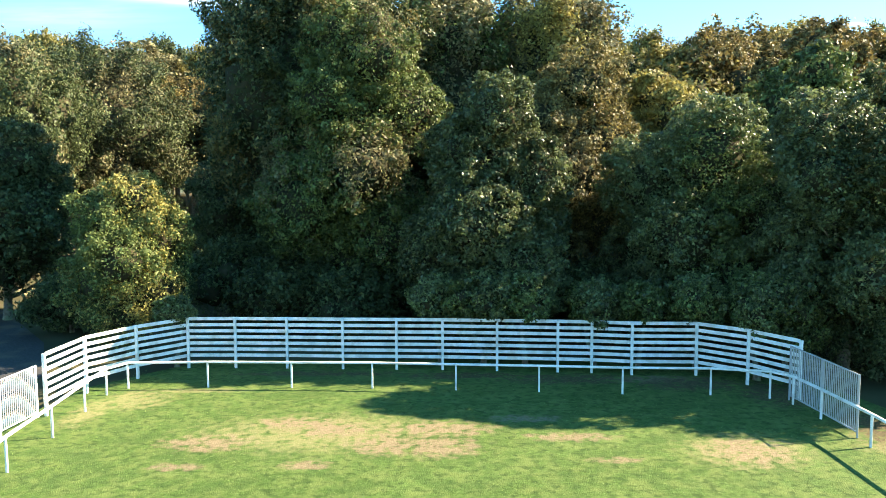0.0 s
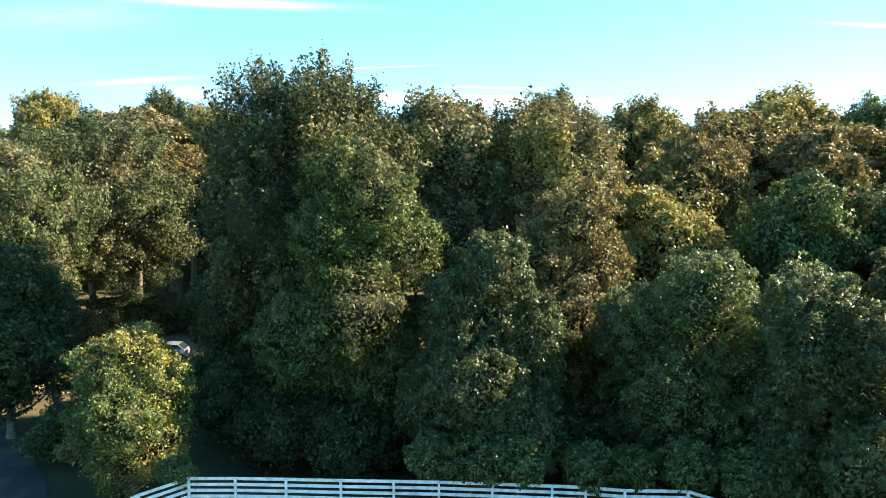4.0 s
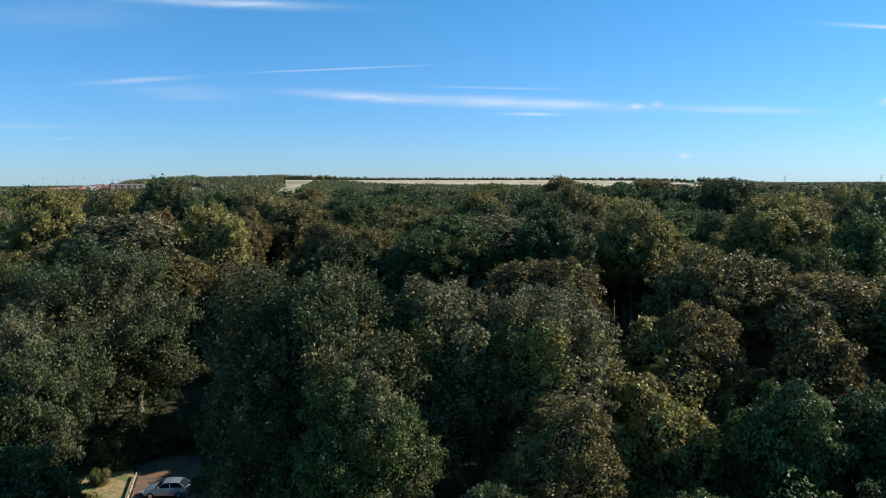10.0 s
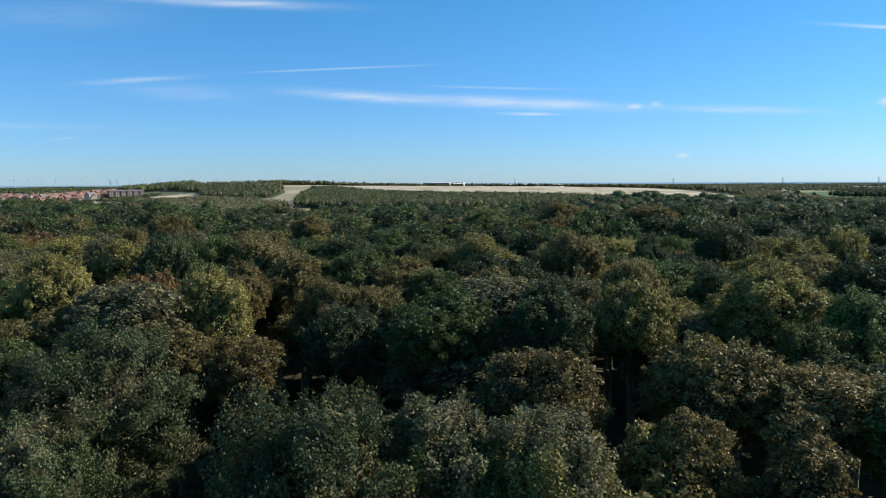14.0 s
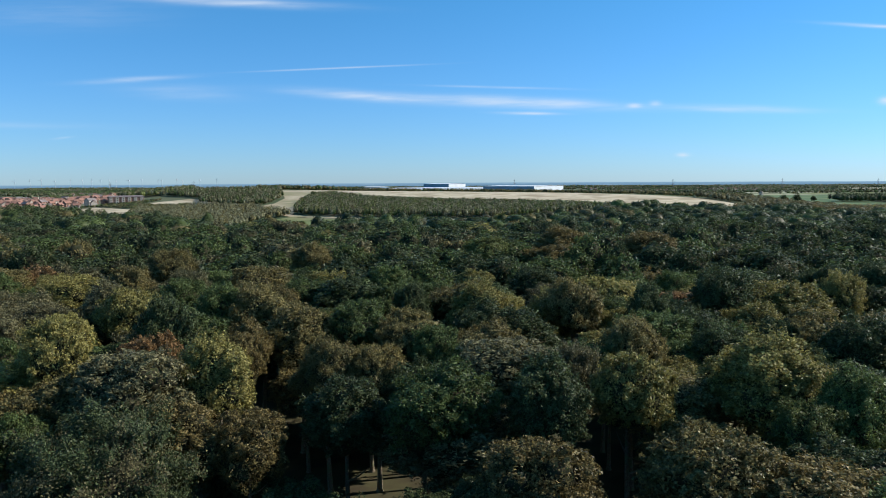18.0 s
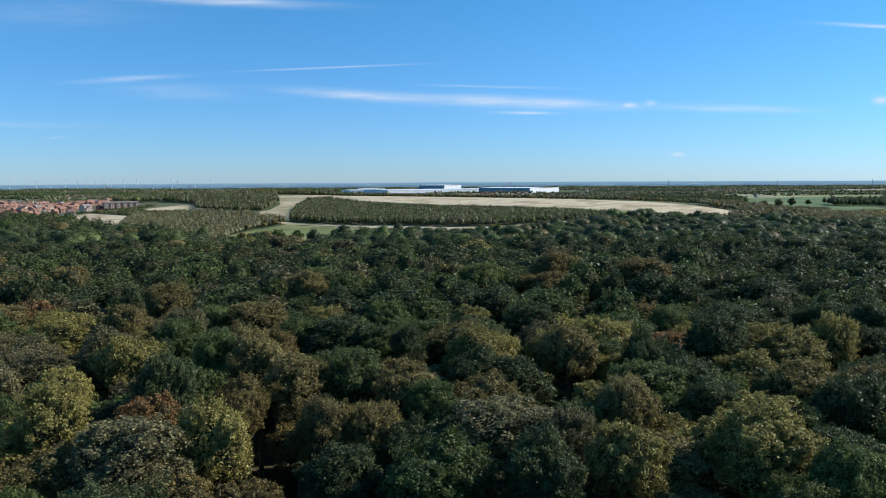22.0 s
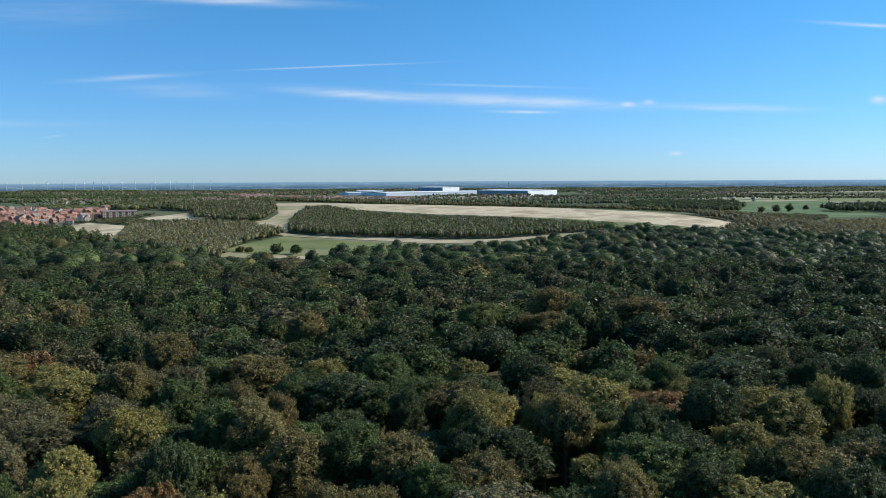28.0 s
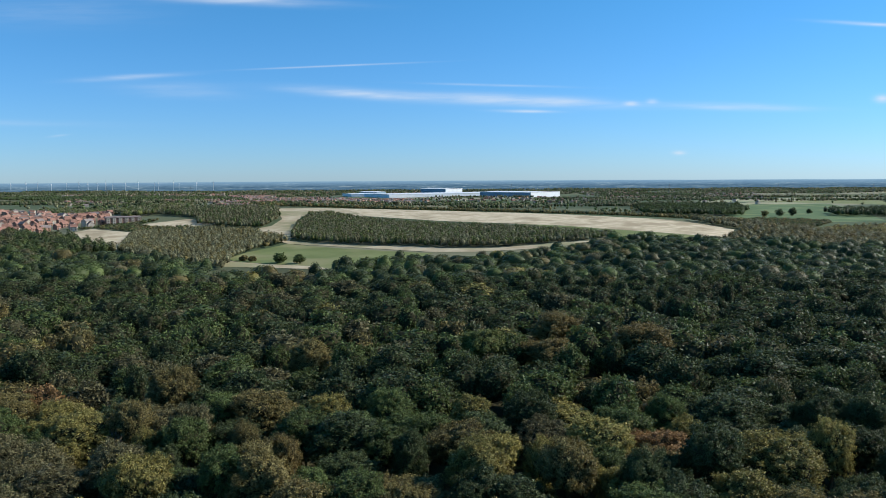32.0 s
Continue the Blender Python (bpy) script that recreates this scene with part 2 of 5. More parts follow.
def part(name, data, parent, label=""):
    ob = new(name, data)
    ob.parent = parent
    return tagged(ob, label) if label else ob


def graded(edges):
    out = []
    for a, b, step in edges:
        out += list(np.arange(a, b, step))
    return np.array(out + [edges[-1][1]], float)


GX = graded([(-4900, -1500, 340), (-1500, -700, 50), (-700, 700, 20), (700, 1500, 50), (1500, 4900, 340)])
GY = graded([(-4900, -100, 480), (-100, 500, 40), (500, 1700, 20), (1700, 3400, 100), (3400, 4950, 50)])
xx, yy = np.meshgrid(GX, GY)
zz = height(xx, yy)
co = np.stack([xx, yy, zz], -1).reshape(-1, 3)
nx, ny = len(GX), len(GY)
ii = (np.arange(ny - 1)[:, None] * nx + np.arange(nx - 1)[None]).ravel()
GROUND_MAT, nt, bsdf = material("ground_litter_and_fields", 0.95, 0.1)
litter = ramp(nt, noise_node(nt, 0.15, 8.0), [(0.35, (0.055, 0.045, 0.028)), (0.55, (0.075, 0.070, 0.035)), (0.7, (0.11, 0.08, 0.048))])
tc = nt.nodes.new("ShaderNodeTexCoord")
mp = nt.nodes.new("ShaderNodeMapping")
mp.inputs["Scale"].default_value, mp.inputs["Rotation"].default_value = (0.0042, 0.0030, 0.0), (0, 0, 0.35)
nt.links.new(tc.outputs["Object"], mp.inputs[0])
vor = nt.nodes.new("ShaderNodeTexVoronoi")
vor.inputs["Scale"].default_value, vor.inputs["Randomness"].default_value = 1.0, 0.75
nt.links.new(mp.outputs[0], vor.inputs["Vector"])
hue = nt.nodes.new("ShaderNodeSeparateColor")
nt.links.new(vor.outputs["Color"], hue.inputs[0])
fields = ramp(nt, hue.outputs[0], [(0.0, (0.055, 0.085, 0.04)), (0.35, (0.09, 0.115, 0.055)), (0.55, (0.05, 0.075, 0.04)), (0.80, (0.15, 0.155, 0.09)), (0.94, (0.30, 0.27, 0.18))])
fields = mixc(nt, 0.35, fields, ramp(nt, noise_node(nt, 0.02, 6.0), [(0.3, (0.04, 0.06, 0.03)), (0.7, (0.15, 0.16, 0.09))]))
sp = nt.nodes.new("ShaderNodeSeparateXYZ")
nt.links.new(tc.outputs["Object"], sp.inputs[0])
mr = nt.nodes.new("ShaderNodeMapRange")
mr.inputs["From Min"].default_value, mr.inputs["From Max"].default_value = 580, 680
nt.links.new(sp.outputs[1], mr.inputs[0])
nt.links.new(mixc(nt, mr.outputs[0], litter, fields), bsdf.inputs["Base Color"])
ground = new("ground", quads_mesh("ground", co, np.stack([ii, ii + 1, ii + 1 + nx, ii + nx], 1), mats=[GROUND_MAT], smooth=True))
tagged(ground, "broad rolling ground of leaf litter and rough grass", "ground", kind="structure")


def patch(name, outline, mat, label, lift=0.25, step=20.0, category="field"):
    """A field laid over the ground: its outline cut into small pieces that follow the land."""
    bm = bmesh.new()
    face = bm.faces.new([bm.verts.new((x, y, 0)) for x, y in outline])
    xs, ys = [p[0] for p in outline], [p[1] for p in outline]
    for axis, lo, hi in ((0, min(xs), max(xs)), (1, min(ys), max(ys))):
        v = lo + step
        while v < hi:
            no = (1, 0, 0) if axis == 0 else (0, 1, 0)
            bmesh.ops.bisect_plane(bm, geom=bm.verts[:] + bm.edges[:] + bm.faces[:], plane_co=(v, v, 0), plane_no=no)
            v += step
    for v in bm.verts:
        v.co.z = h(v.co.x, v.co.y) + lift
    bmesh.ops.recalc_face_normals(bm, faces=bm.faces[:])
    for f in bm.faces:
        if f.normal.z < 0:
            f.normal_flip()
    me = bpy.data.meshes.new(name)
    bm.to_mesh(me)
    bm.free()
    me.materials.append(mat)
    return tagged(new(name, me), label, category, kind="structure")

# ---- lawn, road and fences ----
LAWN_MAT, nt, bsdf = material("mown_turf", 0.9, 0.15)
col = ramp(nt, noise_node(nt, 9.0, 8.0), [(0.3, (0.036, 0.074, 0.014)), (0.7, (0.082, 0.138, 0.032))])
col = mixc(nt, ramp(nt, noise_node(nt, 0.22, 3.0), [(0.4, (0, 0, 0)), (0.7, (1, 1, 1))]), col, mixc(nt, 0.40, col, (0.13, 0.195, 0.055)))
col = mixc(nt, ramp(nt, noise_node(nt, 1.6, 10.0), [(0.42, (0, 0, 0)), (0.62, (0.75, 0.75, 0.75))]), col, (0.120, 0.155, 0.046))
col = mixc(nt, ramp(nt, noise_node(nt, 3.4, 10.0), [(0.48, (0, 0, 0)), (0.66, (0.8, 0.8, 0.8))]), col, (0.026, 0.056, 0.012))
col = mixc(nt, ramp(nt, noise_node(nt, 0.75, 8.0), [(0.46, (0, 0, 0)), (0.68, (0.6, 0.6, 0.6))]), col, (0.040, 0.082, 0.018))
# worn earth and straw-dry places: x, y, half width, half depth
WORN = [(-8.2, 24.3, 1.7, 0.9), (-5.6, 26.4, 1.6, 0.7), (-4.2, 25.7, 1.6, 0.9), (-2.2, 24.2, 1.4, 1.2), (-0.5, 24.0, 1.6, 1.2), (-0.4, 25.8, 2.2, 0.9), (3.9, 24.9, 1.8, 0.5), (9.3, 23.5, 1.5, 1.4), (5.0, 22.8, 0.9, 0.3), (-8.4, 22.2, 0.9, 0.4), (-4.5, 22.4, 1.0, 0.4), (8.8, 32.3, 2.4, 0.7), (2.6, 26.9, 1.5, 0.5)]
# fallen leaves, coloured dark to deepen the shade under the trees as well
LITTER_AND_SHADE = [(5.0, 32.4, 3.2, 0.9), (10.0, 31.6, 2.4, 1.2), (0.5, 33.0, 3.0, 0.6), (-6.0, 33.4, 4.0, 0.5), (13.0, 30.0, 1.6, 2.0), (14.6, 26.0, 1.2, 3.0)]
DRY = [(-12.6, 29.3, 1.6, 1.6), (-13.7, 27.6, 0.8, 2.0), (14.2, 24.0, 1.3, 1.6), (-10.5, 30.6, 2.2, 0.4), (-4.5, 25.4, 4.6, 2.2), (9.3, 23.6, 2.2, 1.7)]


def places_mask(nt, spots):
    tc = nt.nodes.new("ShaderNodeTexCoord")
    sp = nt.nodes.new("ShaderNodeSeparateXYZ")
    nt.links.new(tc.outputs["Object"], sp.inputs[0])
    total = None

    def m2(op, a, b):
        n = nt.nodes.new("ShaderNodeMath")
        n.operation = op
        for i, v in enumerate((a, b)):
            if isinstance(v, (int, float)):
                n.inputs[i].default_value = v
            else:
                nt.links.new(v, n.inputs[i])
        return n.outputs[0]

    for x, y, a, b in spots:
        u = m2("DIVIDE", m2("SUBTRACT", sp.outputs[0], x), a)
        v = m2("DIVIDE", m2("SUBTRACT", sp.outputs[1], y), b)
        val = m2("POWER", 0.3679, m2("ADD", m2("MULTIPLY", u, u), m2("MULTIPLY", v, v)))
        total = val if total is None else m2("MAXIMUM", total, val)
    n = noise_node(nt, 2.6, 12.0)
    return m2("MULTIPLY", total, m2("ADD", m2("MULTIPLY", n, 3.4), -0.85))


col = mixc(nt, ramp(nt, places_mask(nt, DRY), [(0.25, (0, 0, 0)), (0.75, (0.7, 0.7, 0.7))]), col, ramp(nt, noise_node(nt, 14.0, 6.0), [(0.3, (0.17, 0.16, 0.065)), (0.7, (0.27, 0.24, 0.12))]))
col = mixc(nt, ramp(nt, places_mask(nt, WORN), [(0.28, (0, 0, 0)), (0.75, (0.78, 0.78, 0.78))]), col, ramp(nt, noise_node(nt, 10.0, 6.0), [(0.3, (0.15, 0.105, 0.068)), (0.7, (0.28, 0.20, 0.130))]))
col = mixc(nt, ramp(nt, places_mask(nt, LITTER_AND_SHADE), [(0.2, (0, 0, 0)), (0.7, (0.9, 0.9, 0.9))]), col, ramp(nt, noise_node(nt, 12.0, 8.0), [(0.35, (0.040, 0.032, 0.018)), (0.55, (0.095, 0.066, 0.036)), (0.75, (0.17, 0.12, 0.06))]))
nt.links.new(col, bsdf.inputs["Base Color"])
bumped(nt, bsdf, noise_node(nt, 30.0, 6.0), 0.8, 0.04)
lawn = patch("lawn", [(-60, -60), (60, -60), (60, 20), (18, 20), (15.0, 33.5), (10, 36), (-12, 36), (-15.5, 31), (-16.5, 20), (-60, 20)], LAWN_MAT,
             "mown green turf with worn brown patches", 0.02, 6.0, "lawn")
TUFT = foliage("grass_blades", (0.085, 0.130, 0.030), (0.130, 0.185, 0.050), 0.12, 0.5)
gr = np.random.default_rng(11)
n = 42000
gx, gy = gr.uniform(-14.5, 14.5, n), 17.5 + 16.5 * gr.random(n) ** 0.9
keep = np.array([noise.noise((a * 0.7, b * 0.7, 0.5)) + 0.5 * noise.noise((a * 2.5, b * 2.5, 4.5)) > -0.15 for a, b in zip(gx, gy)])
gx, gy = gx[keep], gy[keep]
n = len(gx)
gl, ga = gr.uniform(0.02, 0.045, n), gr.uniform(0, 6.28, n)
dx, dy = np.cos(ga) * 0.022, np.sin(ga) * 0.022
lx, ly = gr.normal(0, 0.05, n), gr.normal(0, 0.05, n)
blade = np.stack([np.stack([gx - dx, gy - dy, np.full(n, 0.015)], 1), np.stack([gx + dx, gy + dy, np.full(n, 0.015)], 1), np.stack([gx + lx, gy + ly, gl], 1)], 1)
tagged(new("grass", quads_mesh("grass", blade.reshape(-1, 3), np.zeros((0, 4), int), np.arange(n * 3).reshape(-1, 3), [TUFT])), "tufts of longer grass in the turf", "grass", kind="stuff")
WHITE = mottled("white_paint", (0.78, 0.78, 0.76), (0.84, 0.84, 0.82), 3.0, (0.62, 0.62, 0.58), 2.2, 0.5, 0.1, 0.003, 0.4)


def box(bm, a, b, wide, tall, up=(0, 0, 1)):
    """A bar from a to b of the given section."""
    a, b, up = Vector(a), Vector(b), Vector(up)
    d = (b - a).normalized()
    s = d.cross(up).normalized() * wide / 2
    u = s.cross(d).normalized() * tall / 2
    vs = [bm.verts.new(p + i * s + j * u) for p in (a, b) for i, j in ((-1, -1), (1, -1), (1, 1), (-1, 1))]
    for f in ((0, 1, 2, 3), (7, 6, 5, 4), (0, 4, 5, 1), (1, 5, 6, 2), (2, 6, 7, 3), (3, 7, 4, 0)):
        bm.faces.new([vs[i] for i in f])


def bar_mesh(name, a, b, wide, tall, mat, up=(0, 0, 1), bevel=0.0):
    bm = bmesh.new()
    box(bm, a, b, wide, tall, up)
    bmesh.ops.recalc_face_normals(bm, faces=bm.faces[:])
    if bevel:
        bmesh.ops.bevel(bm, geom=bm.edges[:], offset=bevel, segments=1, affect="EDGES")
    me = bpy.data.meshes.new(name)
    bm.to_mesh(me)
    bm.free()
    me.materials.append(mat)
    return me


FENCE = [(-15.05, 27.3), (-15.0, 30.3), (-13.85, 32.6), (-12.26, 34.5), (-10.07, 34.5), (-7.66, 34.4), (-5.07, 34.25), (-2.6, 34.15), (-0.5, 34.05), (1.96, 33.85), (4.66, 33.6), (6.15, 33.45), (7.85, 33.1), (10.64, 33.0), (12.29, 31.42), (13.5, 29.3)]
fence = tagged(new("board_fence"), "tall white-painted board fence with seven horizontal rails", "fence")
for x, y in FENCE:
    part("post", bar_mesh("post", (x, y - 0.02, -0.1), (x, y - 0.02, 2.36), 0.11, 0.13, WHITE, (0, 1, 0), 0.008), fence)
for (ax, ay), (bx, by) in zip(FENCE, FENCE[1:]):
    for k in range(7):
        z = 0.60 + k * 0.285
        part("board", bar_mesh("board", (ax, ay + 0.08, z), (bx, by + 0.08, z), 0.03, 0.15, WHITE, (0, 0, 1), 0.004), fence)
RAIL = [(-12.9, 19.0), (-13.3, 21.8), (-13.55, 24.86), (-13.85, 27.76), (-14.05, 30.0), (-13.6, 31.0), (-10.3, 31.15), (-6.76, 31.05), (-3.38, 30.95), (0.09, 30.65), (3.47, 30.38), (6.78, 30.05), (10.25, 29.9), (12.4, 29.4), (12.95, 28.6), (13.15, 26.8), (13.35, 23.9), (13.4, 20.5)]
rail = tagged(new("running_rail"), "low white running rail curving round the turf", "rail")
for x, y in RAIL:
    part("post", bar_mesh("post", (x, y, -0.1), (x, y, 1.06), 0.07, 0.07, WHITE, (0, 1, 0), 0.01), rail)
for (ax, ay), (bx, by) in zip(RAIL, RAIL[1:]):
    part("rail", bar_mesh("rail", (ax, ay, 1.1), (bx, by, 1.1), 0.11, 0.09, WHITE, (0, 0, 1), 0.02), rail)

# railings of upright bars that close the gaps beside the boards
STEEL = mottled("galvanised_steel", (0.30, 0.31, 0.32), (0.42, 0.43, 0.44), 5.0, (0.42, 0.40, 0.38), 1.3, 0.45, 0.0, 0.003, 0.5)


def railing(path, tall, mat, words, gap=0.11):
    """Panels of upright bars between two round rails, set in the ground."""
    root = tagged(new("barrier"), words, "barrier", "barriers beside the fence")
    for (ax, ay), (bx, by) in zip(path, path[1:]):
        a, b = Vector((ax, ay, 0)), Vector((bx, by, 0))
        d = (b - a).normalized()
        for z in (0.22, tall):
            part("rail", bar_mesh("rail", a + Vector((0, 0, z)), b + Vector((0, 0, z)), 0.05, 0.05, mat, (0, 0, 1), 0.012), root)
        for p in (a + d * 0.03, b - d * 0.03):
            part("upright", bar_mesh("upright", p + Vector((0, 0, -0.03)), p + Vector((0, 0, tall + 0.02)), 0.055, 0.055, mat, d, 0.012), root)
        n = int((b - a).length / gap)
        for i in range(1, n):
            p = a + (b - a) * i / n
            part("bar", bar_mesh("bar", p + Vector((0, 0, 0.22)), p + Vector((0, 0, tall)), 0.026, 0.026, mat, d), root)
    return root


railing([(13.05, 29.2), (13.25, 27.0), (13.38, 24.75)], 2.15, STEEL, "grey steel crowd barrier of upright bars beside the white rail")
railing([(-15.25, 27.1), (-15.35, 24.9), (-15.35, 22.7), (-15.3, 20.5)], 1.95, WHITE, "white-painted railing of upright bars beside the road")
ASPHALT = mottled("asphalt", (0.040, 0.040, 0.042), (0.060, 0.060, 0.062), 8.0, (0.10, 0.085, 0.065), 0.5, 0.9, 0.3, 0.01)
patch("road", [(-17.2, -40), (-17.0, 24), (-18.3, 33), (-22.0, 40.0), (-30, 50), (-60, 72), (-64, 66), (-36, 44), (-28, 36), (-24, 24), (-24, -40)], ASPHALT, "narrow dark asphalt road strewn with leaves", 0.03, 8.0, "road")

# ---- trees ----
rng = np.random.default_rng(7)


def ico(sub):
    bm = bmesh.new()
    bmesh.ops.create_icosphere(bm, subdivisions=sub, radius=1.0)
    v = np.array([p.co[:] for p in bm.verts])
    f = np.array([[p.index for p in q.verts] for q in bm.faces])
    bm.free()
    return v, f


ICO1, ICO2, ICO3 = ico(1), ico(2), ico(3)
NO_QUADS = np.zeros((0, 4), int)


def unit(v):
    return v / np.maximum(np.linalg.norm(v, axis=-1, keepdims=True), 1e-9)


def crown(r, tall, radius, base, clumps, cards, size, pointed=0.0, core=ICO1, upper=0.0, ragged=0.25, lobes=11, loose=0.75, heart=0.52, even=0.40, flat=0.85, lift=0.12):
    """Corners and triangles of a crown: a few big lobes, small clumps over the lobes, and leaf sprays round the clumps."""
    hc = (tall - base) / 2
    centre = np.array([0, 0, base + hc])
    # lobes, set in a rising spiral inside the outline
    k = np.arange(lobes) + 0.5
    up = np.clip(1 - (2 - upper) * k / lobes + r.normal(0, 0.08, lobes), -1, 1)
    turn = k * 2.39996 + r.uniform(0, 6.28)
    ring = np.sqrt(1 - up ** 2) * (1 - pointed * np.clip(up * 0.5 + 0.5, 0, 1) * 0.6)
    reach = 0.56 + r.uniform(-ragged, ragged, lobes) * 0.5
    lr = radius * r.uniform(0.38, 0.54, lobes) * min(1.25, (11 / lobes) ** 0.3) * (1 - 0.3 * pointed * np.clip(up, 0, 1))
    lobe = np.stack([ring * np.cos(turn) * radius * reach, ring * np.sin(turn) * radius * reach, base + hc + up * np.maximum(hc - lr, 0.2 * hc)], 1)
    lobe = np.concatenate([lobe, centre[None] + np.array([[0, 0, hc * 0.25]])])
    lr = np.append(lr, radius * 0.55)
    # clumps over the lobes, none buried inside another lobe
    n0 = clumps * 5
    own = r.choice(len(lr), n0, p=lr ** 2 / (lr ** 2).sum())
    d0 = unit(r.normal(0, 1, (n0, 3)) + np.array([0, 0, 0.3 + upper]))
    mid = lobe[own] + d0 * (lr[own] * r.uniform(0.72, 1.0, n0))[:, None] * np.array([1, 1, 1.1])
    gap = np.linalg.norm(mid[:, None] - lobe[None], axis=2) / lr[None]
    gap[np.arange(n0), own] = 9
    good = np.where((gap.min(1) > 0.82) & (mid[:, 2] < tall - 0.02 * tall))[0]
    good = good[:clumps] if len(good) >= clumps else np.concatenate([good, np.arange(clumps - len(good))])
    mid, d0 = mid[good], d0[good]
    cr = radius * (1.7 / math.sqrt(clumps)) * r.uniform(0.6, 1.25, clumps)
    # solid inner bodies, coloured dark for the shade inside the crown
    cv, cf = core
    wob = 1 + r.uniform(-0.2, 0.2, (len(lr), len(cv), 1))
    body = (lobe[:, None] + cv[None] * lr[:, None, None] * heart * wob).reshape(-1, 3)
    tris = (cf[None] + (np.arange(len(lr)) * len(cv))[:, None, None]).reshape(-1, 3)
    # leaf sprays, a few of them reaching out as tips
    n = int(cards)
    own = r.choice(clumps, n, p=cr ** 2 / (cr ** 2).sum())
    d = unit(r.normal(0, 1, (n, 3)) + d0[own] * 0.8 + np.array([0, 0, 0.2]))
    far = r.uniform(0.35, 1.2, n) + (r.random(n) < 0.10) * r.uniform(0.1, 0.7, n)
    pos = mid[own] + d * (cr[own] * far)[:, None] * np.array([1, 1, flat])
    # and an even skin of leaves over every lobe
    skin = r.random(n) < even
    on = r.choice(len(lr), n, p=lr ** 2 / (lr ** 2).sum())
    dl = unit(r.normal(0, 1, (n, 3)) + np.array([0, 0, 0.15]))
    d = np.where(skin[:, None], dl, d)
    pos = np.where(skin[:, None], lobe[on] + dl * (lr[on] * r.uniform(0.66, 1.0, n))[:, None], pos)
    nor = unit(d + np.array([0, 0, lift]) + r.normal(0, loose, (n, 3)))
    t = unit(np.cross(nor, r.normal(0, 1, (n, 3))))
    b = np.cross(nor, t)
    s = (size * r.uniform(0.55, 1.4, n))[:, None]
    leaf = np.stack([pos - t * s * 0.7, pos + t * s * 0.5 + b * s * 0.45, pos + t * s * 0.45 - b * s * 0.45], 1)
    corners = np.concatenate([body, leaf.reshape(-1, 3)])
    tris = np.concatenate([tris, len(body) + np.arange(n * 3).reshape(-1, 3)])
    keep = corners[:, 2] < 0.05
    corners[keep, 2] = 0.05 + 0.1 * r.random(keep.sum())
    return corners, len(cf) * len(lr), tris


def dome(r, tall, radius, base, lumps, cards, size, core=ICO2, loose=0.75, swell=0.2, heart=0.80, low=-0.35, tufts=0, taper=0.0):
    """Corners and triangles of a broad domed crown with gentle lumps."""
    hc = (tall - base) / 2
    way = unit(r.normal(0, 1, (lumps, 3)) + np.array([0, 0, 0.5]))
    big, wide = r.uniform(0.4, 1.0, lumps) * swell, r.uniform(0.20, 0.40, lumps) * (26 / lumps) ** 0.5

    def reach(d):
        a = 1 - d @ way.T
        full = (np.hypot(d[:, 0], d[:, 1]) ** 2.25 + np.abs(d[:, 2]) ** 2.25) ** (-1 / 2.25)
        return full * (1 - swell * 0.8 + (np.exp(-a / (wide ** 2)[None]) * big[None]).max(1))

    squash = np.array([radius * r.uniform(0.9, 1.1), radius * r.uniform(0.9, 1.1), hc])
    centre = np.array([0, 0, base + hc])
    cv, cf = core
    body = centre + cv * squash * (reach(cv) * heart * (1 + r.uniform(-0.06, 0.06, len(cv))))[:, None]
    n = int(cards)
    d = unit(r.normal(0, 1, (n * 3, 3)) + np.array([0, 0, 0.35]))
    d = d[d[:, 2] > low][:n]
    n = len(d)
    tip = (r.random(n) < 0.08) * r.uniform(0.02, 0.09, n)
    if tufts:
        # most leaves stand in small round tufts with gaps between
        tuft = unit(r.normal(0, 1, (tufts, 3)) + np.array([0, 0, 0.35]))
        own, span = r.integers(0, tufts, n), 2.5 / math.sqrt(tufts)
        shift = r.normal(0, 0.36, (n, 3))
        in_tuft = (r.random(n) < 0.88) & (tuft[own][:, 2] > low)
        d = np.where(in_tuft[:, None], unit(tuft[own] + shift * span * r.uniform(0.7, 1.2, tufts)[own][:, None]), d)
        rise = r.uniform(-0.10, 0.11, tufts)[own] - 0.16 * (shift ** 2).sum(1)
        tip = np.where(in_tuft, tip * 0.5 + rise, tip - 0.08)
    pos = centre + d * squash * (reach(d) * r.uniform(0.82, 1.04, n) + tip)[:, None]
    nor = unit(d / squash * radius + r.normal(0, loose, (n, 3)))
    t = unit(np.cross(nor, r.normal(0, 1, (n, 3))))
    b = np.cross(nor, t)
    s = (size * r.uniform(0.55, 1.4, n))[:, None]
    leaf = np.stack([pos - t * s * 0.7, pos + t * s * 0.5 + b * s * 0.45, pos + t * s * 0.45 - b * s * 0.45], 1)
    corners = np.concatenate([body, leaf.reshape(-1, 3)])
    # the crown fills its height and width
    wide = np.quantile(np.hypot(pos[:, 0], pos[:, 1]), 0.98)
    corners[:, :2] *= radius / wide
    corners[:, 2] = centre[2] + (corners[:, 2] - centre[2]) * hc / (np.quantile(pos[:, 2], 0.995) - centre[2])
    if taper:
        corners[:, :2] *= 1 - taper * np.clip((corners[:, 2:] - base) / (tall - base), 0, 1.1) ** 1.3
    return corners, len(cf), np.concatenate([cf, len(body) + np.arange(n * 3).reshape(-1, 3)])


